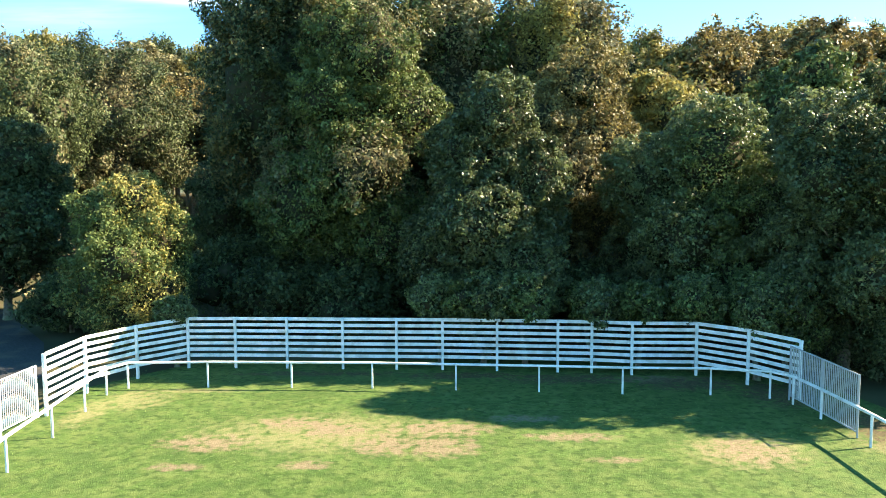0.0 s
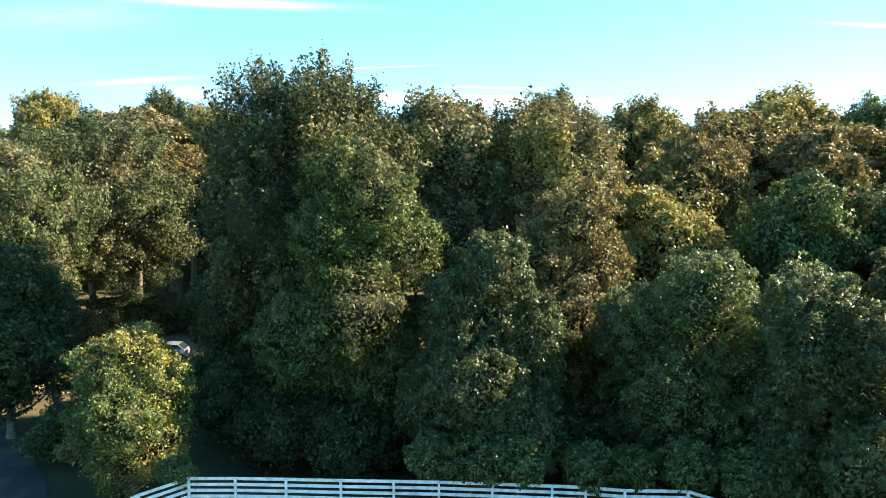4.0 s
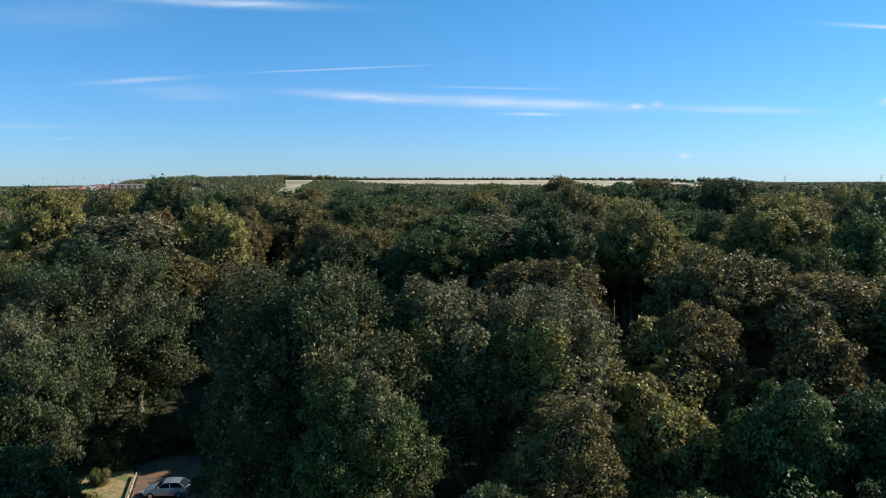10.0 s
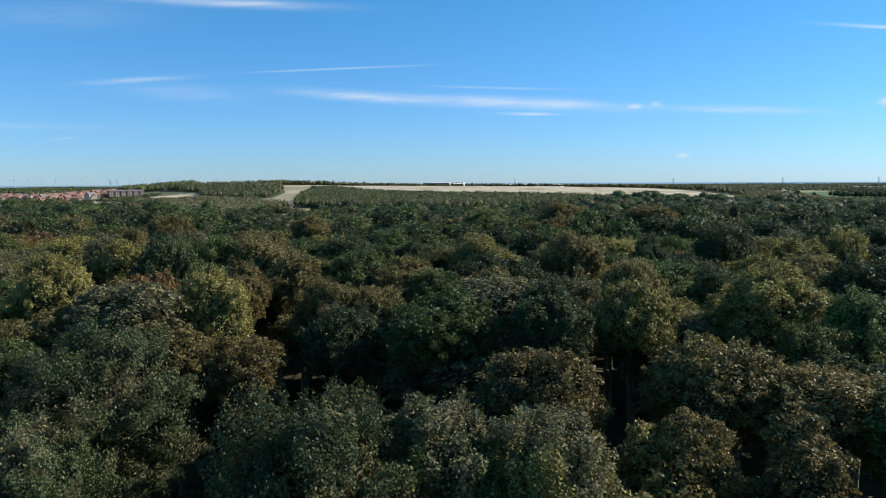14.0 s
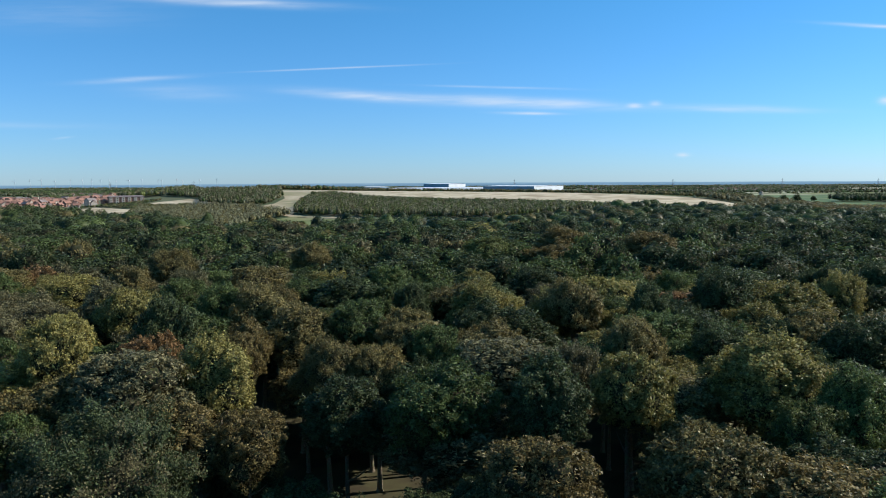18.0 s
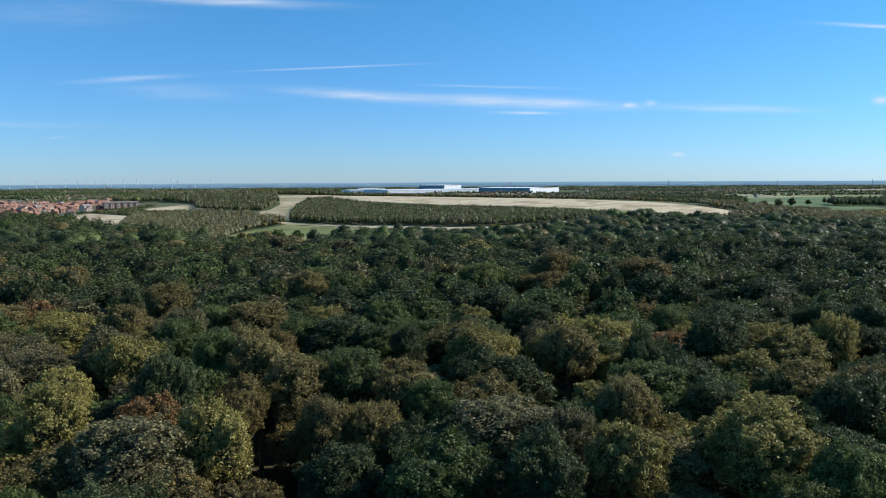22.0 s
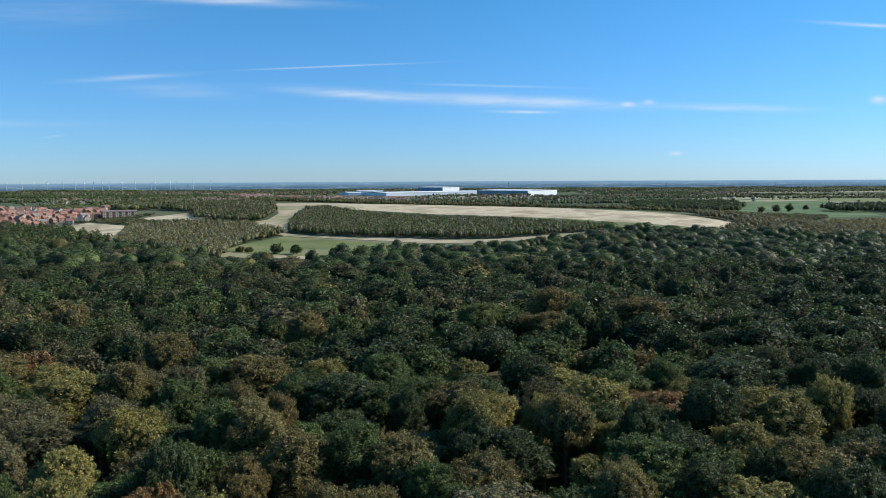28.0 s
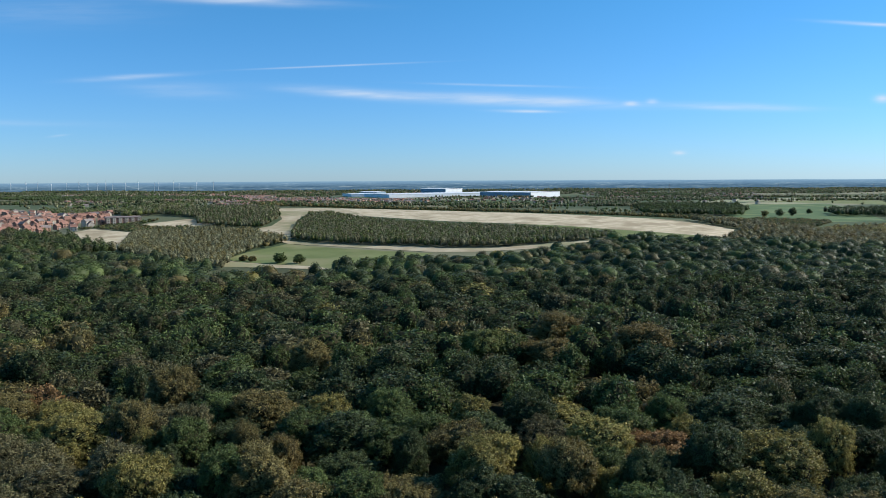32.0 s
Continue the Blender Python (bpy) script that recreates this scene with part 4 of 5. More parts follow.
patch("field", [(523, 1240), (560, 1500), (667, 1840), (852, 2080), (1080, 2150), (980, 1800), (760, 1300)], CROP, "dark green crop field with a few trees", 0.3, 60)
for outline, mat, words in (
        ([(620, 1880), (793, 2160), (1131, 2330), (1090, 2170), (852, 2090), (690, 1880)], PALE, "pale field beyond the crop"),
        ([(958, 2360), (1400, 2500), (1300, 1900), (1110, 2150)], PASTURE, "pasture on the plain"),
        ([(760, 2200), (1100, 2400), (1500, 2650), (1480, 2800), (1000, 2600), (800, 2420)], PALE, "long pale field on the plain"),
        ([(1012, 3294), (1226, 3472), (1147, 2903), (915, 2961)], PALE, "pale field on the plain"),
        ([(1302, 3806), (1751, 3737), (1633, 3410), (1201, 3473)], PALE, "pale field on the plain"),
        ([(1937, 3754), (2357, 3884), (2174, 3395), (1727, 3346)], PALE, "pale field on the plain"),
        ([(1560, 2700), (2100, 2900), (2000, 2500), (1500, 2300)], PALE, "pale field on the plain"),
        ([(1150, 3050), (1600, 3200), (1650, 2950), (1180, 2800)], PASTURE, "pasture on the plain"),
        ([(-1725, 3909), (-1165, 4012), (-1078, 3650), (-1532, 3518)], PALE, "pale field on the plain"),
        ([(-900, 4200), (-300, 4300), (-250, 3900), (-850, 3800)], PALE, "pale field on the plain"),
        ([(-2300, 3400), (-1900, 3600), (-1800, 3300), (-2200, 3100)], PASTURE, "pasture on the plain")):
    patch("field", outline, mat, words, 0.3, 120)

SMALL, BLOB = [], []
for i in range(8):
    r = np.random.default_rng(700 + i)
    SMALL.append(dome(r, 22.0, 5.0, 0.6, 8, 110, 1.35, ICO1, 0.8, 0.28, 0.72, -0.5, 0, (0.45, 0.3, 0.5, 0.15)[i % 4]))
    BLOB.append(dome(r, 22.0, 5.0, 0.5, 5, 22, 2.6, ICO1, 0.7, 0.3, 0.80, -0.3, 0, 0.15))


def inside(x, y, poly):
    hit = False
    for (ax, ay), (bx, by) in zip(poly, poly[1:] + poly[:1]):
        if (ay > y) != (by > y) and x < (bx - ax) * (y - ay) / (by - ay) + ax:
            hit = not hit
    return hit


def grown(poly, gap, tall, rad, tones):
    """Places for young trees over an outline on the plan."""
    out = []
    xs, ys = [p[0] for p in poly], [p[1] for p in poly]
    y = min(ys)
    while y < max(ys):
        x = min(xs)
        while x < max(xs):
            px, py = x + rng.uniform(-0.45, 0.45) * gap, y + rng.uniform(-0.45, 0.45) * gap
            if inside(px, py, poly):
                out.append((px, py, tall * rng.uniform(0.7, 1.25), rad * rng.uniform(0.75, 1.25), tones[int(rng.integers(0, len(tones)))]))
            x += gap
        y += gap
    return out


PLANTED = [
    ("plantation", [(-192, 1095), (-186, 960), (-170, 852), (-108, 805), (-36, 777), (6, 754), (53, 746), (99, 756), (151, 770), (180, 784), (178, 806), (160, 822), (130, 838), (100, 862), (55, 893), (-20, 935), (-110, 1015), (-160, 1100)],
     4.2, 9.0, 2.9, ["birch", "grey", "birch", "light", "green"], "dense young grey-green plantation in rows"),
    ("plantation", [(-300, 1000), (-262, 975), (-230, 962), (-223, 1000), (-224, 1052), (-257, 1184), (-400, 1210), (-430, 1150), (-350, 1085), (-330, 1020)],
     4.6, 8.0, 3.0, ["birch", "grey", "green"], "block of young green trees beside the ride"),
    ("scrub", [(-380, 930), (-300, 955), (-240, 932), (-170, 836), (-196, 772), (-198, 706), (-186, 640), (-330, 770), (-362, 870)],
     4.6, 8.0, 3.0, ["birch", "olive", "grey", "birch"], "brownish young birch scrub"),
    ("copse", [(-700, 940), (-520, 935), (-435, 880), (-378, 812), (-330, 770), (-420, 640), (-660, 700)], 8.0, 13.0, 6.0, ["dark", "green", "green", "grey"], "dark trees in front of the housing"),
    ("copse", [(-445, 1150), (-400, 1230), (-480, 1420), (-700, 1640), (-860, 1640), (-760, 1500), (-560, 1300), (-470, 1130)], 7.5, 10.0, 5.0, ["birch", "green", "grey", "light"], "young wood behind the apartment block"),
    ("copse", [(-330, 1300), (-260, 1230), (-160, 1230), (-60, 1250), (200, 1130), (420, 1010), (480, 1080), (250, 1220), (-60, 1340), (-300, 1400)], 8.5, 7.0, 4.4, ["olive", "dark", "brown", "green"], "shelter belt behind the stubble"),
    ("copse", [(400, 930), (470, 990), (640, 1250), (560, 1350), (460, 1200), (400, 1060)], 7.0, 6.5, 4.0, ["olive", "dark", "brown", "green", "grey"], "mixed trees at the end of the stubble"),
    ("copse", [(470, 930), (560, 960), (760, 1010), (900, 1200), (640, 1130), (540, 1060)], 7.5, 7.0, 4.0, ["olive", "yellow", "brown", "grey"], "autumn-tinged scrub"),
    ("scrub", [(235, 640), (250, 720), (305, 790), (332, 850), (308, 890), (300, 932), (400, 940), (470, 930), (560, 950), (760, 1010), (900, 1200), (1020, 1100), (760, 860), (480, 690), (430, 640)], 7.0, 8.0, 4.4, ["birch", "olive", "grey", "birch", "brown", "grey"], "young mixed scrub with autumn tints"),
    ("scrub", [(-500, 992), (-470, 1022), (-395, 962), (-372, 926), (-366, 890), (-350, 960), (-330, 998), (-381, 1003), (-414, 1038), (-400, 1090), (-470, 1044)],
     5.0, 3.2, 3.0, ["grey", "green", "dark", "olive"], "low hedge trees round the apartment block"),
    ("copse", [(620, 3050), (900, 2950), (1050, 3000), (1000, 3200), (700, 3250)], 17.0, 11.0, 8.0, ["dark", "green"], "dark belt of wood beside the warehouses"),
    ("copse", [(-1750, 2900), (-1000, 2650), (-700, 2700), (-900, 3050), (-1650, 3200)], 19.0, 12.0, 9.0, ["dark", "green"], "dark wood beyond the town"),
    ("copse", [(770, 1480), (960, 1420), (1100, 1560), (960, 1640), (800, 1600)], 11.0, 15.0, 6.5, ["dark"], "dark clump of field trees"),
    ("copse", [(-150, 1215), (-50, 1165), (10, 1126), (110, 1068), (210, 1008), (300, 955), (320, 975), (215, 1030), (120, 1088), (20, 1146), (-40, 1185), (-140, 1235)], 5.0, 4.6, 2.4, ["olive", "brown", "dark", "olive"], "thin hedge of browning young trees along the crest of the field"),
    ("copse", [(415, 1560), (585, 1490), (700, 1740), (730, 1930), (480, 1930)], 10.0, 13.0, 6.5, ["dark", "green", "green"], "dark wood behind the stubble field"),
]
for name, poly, gap, tall, rad, tones, words in PLANTED:
    places = grown(poly, gap, tall, rad, tones)
    if "rows" in words:
        places = [(x, y, t * float(np.interp(0.52 * x + 0.854 * y, [640, 790], [1.0, 0.5])), r, k) for x, y, t, r, k in places]
    far_wood(name, places, words, lambda k, y: SMALL[k % 8])

# hedges, field trees and belts of wood over the plain
belts = []
for k in range(170):
    y = rng.uniform(1650, 4700) if k % 2 else rng.uniform(3400, 4850)
    u = rng.uniform(-0.62, 0.62)
    if 0.30 < u and y < 2400 and rng.random() < 0.5:
        continue
    long, lean = rng.uniform(120, 620) * y / 3000, rng.uniform(-0.25, 0.25)
    deep = int(rng.choice([1, 1, 2]))
    n = int(long / 9)
    for i in range(n):
        for j in range(deep):
            px = u * y + i * 9 - long / 2 + rng.uniform(-4, 4)
            py = y + lean * i * 9 + j * 10 + rng.uniform(-5, 5)
            if not (-480 < px < 620 and 2950 < py < 3500):
                belts.append((px, py, rng.uniform(6, 12), rng.uniform(4, 7), ("dark", "green", "grey", "birch")[int(rng.integers(0, 4))]))
for k in range(1100):
    y = rng.uniform(1500, 4600)
    px = rng.uniform(-0.62, 0.62) * y
    if not (-480 < px < 620 and 2850 < y < 3500) and not (500 < px < 1100 and y < 2200):
        belts.append((px, y, rng.uniform(5, 10), rng.uniform(3.5, 6.5), ("green", "birch", "olive", "grey")[k % 4]))
# garden and street trees through the town
for k in range(2800):
    y = rng.uniform(2050, 4400)
    px = rng.uniform(-0.52, 0.36) * y
    if not (-480 < px < 620 and 2850 < y < 3500):
        belts.append((px, y, rng.uniform(4, 8.5), rng.uniform(4, 7), ("dark", "birch", "green", "grey")[k % 4]))
far_wood("hedgerows", belts, "dark hedgerows and belts of trees across the plain", lambda k, y: BLOB[k % 8])
for x, y, tall, rad, tone in ((-147, 682, 8.0, 6.8, "green"), (-128, 676, 7.5, 6.0, "green"), (-185, 702, 4.5, 4.0, "olive"), (-176, 698, 4.0, 4.0, "olive"), (655, 1480, 15, 9, "dark"), (690, 1500, 17, 10, "dark"), (622, 1470, 12, 8, "olive"),
                              (560, 1560, 12, 5, "dark"), (770, 1600, 9, 7, "dark"), (700, 1950, 14, 9, "dark"), (760, 1970, 14, 9, "dark"), (620, 1900, 10, 7, "green")):
    near_tree(x, y, tall, rad * 0.8, 0.3, tone, 1800, 0.9, 30, 0.1, f"{WORDS[tone]} round field tree standing alone")

# the last belt of woods on the plain: a glowing strip painted haze-blue
HILLS, nt, bsdf = material("haze_blue_woods", 1.0, 0.0)
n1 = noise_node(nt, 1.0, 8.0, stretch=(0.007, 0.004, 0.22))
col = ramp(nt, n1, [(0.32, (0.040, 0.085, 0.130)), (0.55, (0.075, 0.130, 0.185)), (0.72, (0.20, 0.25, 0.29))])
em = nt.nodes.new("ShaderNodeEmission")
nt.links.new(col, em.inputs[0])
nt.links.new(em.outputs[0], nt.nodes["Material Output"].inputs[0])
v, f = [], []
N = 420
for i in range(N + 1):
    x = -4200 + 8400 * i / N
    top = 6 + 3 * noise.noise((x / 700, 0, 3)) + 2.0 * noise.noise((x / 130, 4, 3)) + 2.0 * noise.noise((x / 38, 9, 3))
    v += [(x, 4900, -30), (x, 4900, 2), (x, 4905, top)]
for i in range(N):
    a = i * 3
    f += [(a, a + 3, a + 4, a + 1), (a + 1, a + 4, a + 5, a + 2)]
tagged(new("backdrop", mesh_of("backdrop", v, f, [HILLS])), "glowing strip of distant woods painted haze-blue at the edge of the plain", "backdrop", kind="structure")

# ---- houses, sheds and the car park ----
BRICK = mottled("red_brick", (0.21, 0.115, 0.085), (0.29, 0.165, 0.125), 0.8, (0.40, 0.24, 0.17), 0.3, 0.9)
RENDER = mottled("cream_render", (0.44, 0.37, 0.29), (0.53, 0.46, 0.37), 0.5, (0.45, 0.36, 0.29), 0.2, 0.9)
TILE_RED = mottled("red_roof_tile", (0.25, 0.125, 0.090), (0.34, 0.185, 0.135), 0.6, (0.22, 0.12, 0.09), 0.25, 0.85)
TILE_GREY = mottled("grey_roof_tile", (0.15, 0.125, 0.115), (0.23, 0.19, 0.175), 0.6, (0.24, 0.19, 0.17), 0.25, 0.8)
CLAD_WHITE = mottled("white_cladding", (0.66, 0.68, 0.70), (0.74, 0.75, 0.76), 0.05, None, None, 0.5)
CLAD_BLUE = mottled("blue_grey_cladding", (0.17, 0.25, 0.33), (0.23, 0.31, 0.39), 0.03, None, None, 0.5)
CLAD_ROOF = mottled("pale_roof_sheet", (0.62, 0.64, 0.66), (0.70, 0.71, 0.72), 0.03, None, None, 0.5)
PANE, nt, bsdf = material("window_glass", 0.08, 0.6)
bsdf.inputs["Base Color"].default_value = (0.02, 0.025, 0.03, 1)


def block_mesh(name, lo, hi, mat):
    bm = bmesh.new()
    vs = [bm.verts.new((x, y, z)) for z in (lo[2], hi[2]) for x, y in ((lo[0], lo[1]), (hi[0], lo[1]), (hi[0], hi[1]), (lo[0], hi[1]))]
    for f in ((3, 2, 1, 0), (4, 5, 6, 7), (0, 1, 5, 4), (1, 2, 6, 5), (2, 3, 7, 6), (3, 0, 4, 7)):
        bm.faces.new([vs[i] for i in f])
    me = bpy.data.meshes.new(name)
    bm.to_mesh(me)
    bm.free()
    me.materials.append(mat)
    return me


def gable_mesh(name, w, d, z0, rise, mat, over=0.35, thick=0.22):
    """A pitched roof of two sloping slabs with overhanging eaves; the ridge runs along x."""
    a, b = w / 2 + over, d / 2 + over
    drop = rise * over / (d / 2)
    prof = [(-b, z0 - drop), (0, z0 + rise), (b, z0 - drop), (b, z0 - drop + thick), (0, z0 + rise + thick), (-b, z0 - drop + thick)]
    v = [(x, y, z) for x in (-a, a) for y, z in prof]
    f = [(0, 1, 7, 6), (1, 2, 8, 7), (2, 3, 9, 8), (3, 4, 10, 9), (4, 5, 11, 10), (5, 0, 6, 11), (0, 5, 4, 1), (1, 4, 3, 2), (6, 7, 10, 11), (7, 8, 9, 10)]
    return mesh_of(name, v, f, [mat])


def wall_mesh(w, d, z, rise, mat):
    """Four walls with gable ends."""
    a, b = w / 2, d / 2
    v = [(-a, -b, -1), (a, -b, -1), (a, b, -1), (-a, b, -1), (-a, -b, z), (a, -b, z), (a, b, z), (-a, b, z), (-a, 0, z + rise - 0.02), (a, 0, z + rise - 0.02)]
    f = [(0, 1, 5, 4), (2, 3, 7, 6), (1, 2, 6, 9, 5), (3, 0, 4, 8, 7), (3, 2, 1, 0)]
    return mesh_of("wall", v, f, [mat])


def house(w, d, eaves, rise, wall, roof, words):
    root = tagged(new("house"), words, "house", "houses of the estate")
    part("wall", wall_mesh(w, d, eaves, rise, wall), root)
    part("roof", gable_mesh("roof", w, d, eaves, rise, roof), root)
    part("chimney", block_mesh("chimney", (w / 2 - 1.4, -0.4, eaves + rise * 0.6), (w / 2 - 0.6, 0.4, eaves + rise + 1.0), BRICK), root)
    win = block_mesh("window", (-0.6, -0.05, 0), (0.6, 0.05, 1.2), PANE)
    for x in (-w * 0.27, w * 0.27):
        for z in (0.9, 3.4):
            o = part("window", win, root)
            o.location = (x, -d / 2 - 0.02, z)
    door = part("door", block_mesh("door", (-0.5, -0.06, 0), (0.5, 0.06, 2.05), CLAD_BLUE), root)
    door.location = (0, -d / 2 - 0.02, 0)
    return root


TYPES = [house(9.0, 7.5, 5.2, 3.0, BRICK, TILE_RED, "red-brick house with a red tiled roof"),
         house(12.0, 8.0, 5.4, 3.2, BRICK, TILE_GREY, "red-brick house with a grey tiled roof"),
         house(8.0, 8.0, 5.2, 3.4, RENDER, TILE_RED, "cream rendered house with a red tiled roof"),
         house(15.0, 8.5, 7.6, 3.2, RENDER, TILE_GREY, "tall cream terrace with a grey tiled roof"),
         house(7.5, 7.0, 5.0, 2.8, BRICK, TILE_RED, "small red-brick house with a red tiled roof")]
used = [False] * len(TYPES)
hr = np.random.default_rng(21)
built = 0
ESTATE = [(-580, 950), (-490, 985), (-470, 1060), (-530, 1230), (-700, 1560), (-1080, 1640), (-1000, 1300), (-760, 985), (-640, 945)]
for row in range(29):
    y = 960 + row * 24
    x = -1080 + (row % 2) * 8
    while x < -470:
        if inside(x, y, ESTATE) and hr.random() < 0.84 and built < 290:
            built += 1
            k = int(hr.choice(5, p=[0.43, 0.07, 0.22, 0.02, 0.26]))
            px, py = x + hr.uniform(-3, 3), y + hr.uniform(-5, 5)
            m = pose(px, py, h(px, py), 0, 0, float(hr.choice([20, 35, 60, 75, -30, 110, 45, 130])))
            if used[k]:
                copy_thing(TYPES[k], m)
            else:
                TYPES[k].matrix_basis = m
                used[k] = True
        x += 19 if row % 3 else 22

# three-storey brick apartment block with pale bays
flats = tagged(new("apartment_block"), "long three-storey red-brick apartment block with cream bays", "building")
flats.location = (-446, 1062, h(-446, 1062))
flats.rotation_euler = (0, 0, radians(30))
part("wall", block_mesh("wall", (-23, -6, -2), (23, 6, 8.8), BRICK), flats)
part("roof", block_mesh("roof", (-23.6, -6.6, 8.8), (23.6, 6.6, 9.5), TILE_GREY), flats)
part("roof", gable_mesh("roof", 44, 11, 9.5, 1.4, TILE_GREY, 0.0), flats)
for i in range(6):
    x = -20.0 + i * 8.0
    part("bay", block_mesh("bay", (x - 1.9, -6.6, 0), (x + 1.9, -5.9, 8.7), RENDER), flats)
    for z in (0.9, 3.8, 6.7):
        part("window", block_mesh("window", (x - 0.6, -6.68, z + 0.2), (x + 0.6, -6.55, z + 1.3), PANE), flats)
        if x + 4 < 22:
            part("window", block_mesh("window", (x + 3.5, -6.08, z + 0.2), (x + 4.5, -5.95, z + 1.3), PANE), flats)

# distribution sheds far out on the plain


def shed(x0, x1, y0, y1, tall, front, side, words, doors=0, rot=0.0, z=0.0):
    root = tagged(new("warehouse"), words, "warehouse", "warehouses on the plain")
    cx, cy = (x0 + x1) / 2, (y0 + y1) / 2
    root.location = (cx, cy, h(cx, cy) + z)
    root.rotation_euler = (0, 0, radians(rot))
    a, b = (x1 - x0) / 2, (y1 - y0) / 2
    part("wall", block_mesh("wall", (-a, -b, -2), (a - 1, b, tall), front), root)
    part("side_wall", block_mesh("side_wall", (a - 1, -b, -2), (a, b, tall), side), root)
    part("roof", gable_mesh("roof", 2 * a, 2 * b, tall, 2.5, CLAD_ROOF, 0.5, 0.8), root)
    for i in range(doors):
        q = -a + (i + 0.5) * 2 * a / doors
        part("dock_door", block_mesh("dock_door", (q - 2, -b - 0.3, 0), (q + 2, -b + 0.1, 5), CLAD_WHITE), root)
    return root


shed(-317, 223, 3170, 3380, 12, CLAD_WHITE, CLAD_WHITE, "long low white distribution shed", 14, 34)
shed(-417, -277, 3230, 3400, 10, CLAD_WHITE, CLAD_WHITE, "low white shed beside the distribution sheds", 6, 20)
shed(-365, -275, 3440, 3540, 14, CLAD_BLUE, CLAD_BLUE, "dark blue warehouse on the plain", 0, -20)
shed(-80, 70, 3560, 3690, 27, CLAD_BLUE, CLAD_WHITE, "tall blue warehouse block with a white end", 0, -38)
shed(195, 433, 2972, 3198, 19, CLAD_BLUE, CLAD_WHITE, "large dark blue warehouse with a bright white end", 10, -38)

# the town beyond the mound, too far to tell its houses apart
vs, fs, mi = [], [], []
tr = np.random.default_rng(5)
for k in range(3000):
    py = tr.uniform(2000, 4300) if k % 4 == 0 else tr.uniform(2350, 3900)
    px = tr.uniform(-0.50, 0.42) * py
    if tr.random() < 0.5:
        py = tr.uniform(2000, 3300)
        px = tr.uniform(-0.38, -0.04) * py
    if noise.noise((px / 320, py / 260, 2.2)) < -0.12:
        continue
    if -480 < px < 620 and 2900 < py < 3600:
        continue
    if k > 2750:
        px, py = tr.uniform(-1080, -640), tr.uniform(1420, 1640)
    w, d, e, r = tr.uniform(7, 14), 8.0, 5.2, 3.0
    an = tr.uniform(0, 3.14)
    ca, sa = math.cos(an), math.sin(an)
    z0 = h(px, py)
    base = len(vs)
    for x, y, z in ((-w / 2, -d / 2, 0), (w / 2, -d / 2, 0), (w / 2, d / 2, 0), (-w / 2, d / 2, 0), (-w / 2, -d / 2, e), (w / 2, -d / 2, e), (w / 2, d / 2, e), (-w / 2, d / 2, e), (-w / 2, 0, e + r), (w / 2, 0, e + r)):
        vs.append((px + x * ca - y * sa, py + x * sa + y * ca, z0 + z))
    wall_i, roof_i = int(tr.choice([0, 1, 1])), int(tr.choice([2, 2, 3]))
    for f, m in (((0, 1, 5, 4), wall_i), ((2, 3, 7, 6), wall_i), ((1, 2, 6, 9, 5), wall_i), ((3, 0, 4, 8, 7), wall_i), ((4, 5, 9, 8), roof_i), ((6, 7, 8, 9), roof_i)):
        fs.append(tuple(base + i for i in f))
        mi.append(m)
tagged(new("town", mesh_of("town", vs, fs, [BRICK, RENDER, TILE_RED, TILE_GREY, CLAD_WHITE], mi)), "distant town of small brick and rendered houses", "houses", kind="stuff")

# wind turbines along the horizon
POLE, nt, bsdf = material("turbine_white", 0.5, 0.3)
bsdf.inputs["Base Color"].default_value = (0.52, 0.57, 0.62, 1)


def tube_mesh(name, a, b, ra, rb, mat, sides=8):
    a, b = Vector(a), Vector(b)
    d = (b - a).normalized()
    t = d.orthogonal().normalized()
    s = d.cross(t)
    v = [tuple(p + (t * math.cos(6.2832 * i / sides) + s * math.sin(6.2832 * i / sides)) * r) for p, r in ((a, ra), (b, rb)) for i in range(sides)]
    f = [(i, (i + 1) % sides, sides + (i + 1) % sides, sides + i) for i in range(sides)] + [tuple(reversed(range(sides))), tuple(range(sides, 2 * sides))]
    return mesh_of(name, v, f, [mat], smooth=False)


turbine = tagged(new("wind_turbine"), "white three-bladed wind turbine on the far horizon", "wind turbine", "wind turbines on the horizon")
part("tower", tube_mesh("tower", (0, 0, 0), (0, 0, 66), 1.3, 0.7, POLE), turbine)
part("nacelle", block_mesh("nacelle", (-2, -4, 65), (2, 5, 69), POLE), turbine)
for k in range(3):
    an = radians(25 + 120 * k)
    part("blade", tube_mesh("blade", (0, -4.5, 67), (20 * math.sin(an), -4.5, 67 + 20 * math.cos(an)), 0.6, 0.25, POLE, 5), turbine)
turbine.location = (-2790, 4935, -14)
for i, u in enumerate((-0.545, -0.53, -0.512, -0.492, -0.476, -0.464, -0.452, -0.441, -0.432, -0.415, -0.398, -0.377, -0.372, -0.352, -0.345, -0.322, -0.30)):
    copy_thing(turbine, pose(u * 4935, 4935, -14 + 4 * math.sin(i * 2.1), 0, 0, (i * 37) % 60 - 30))

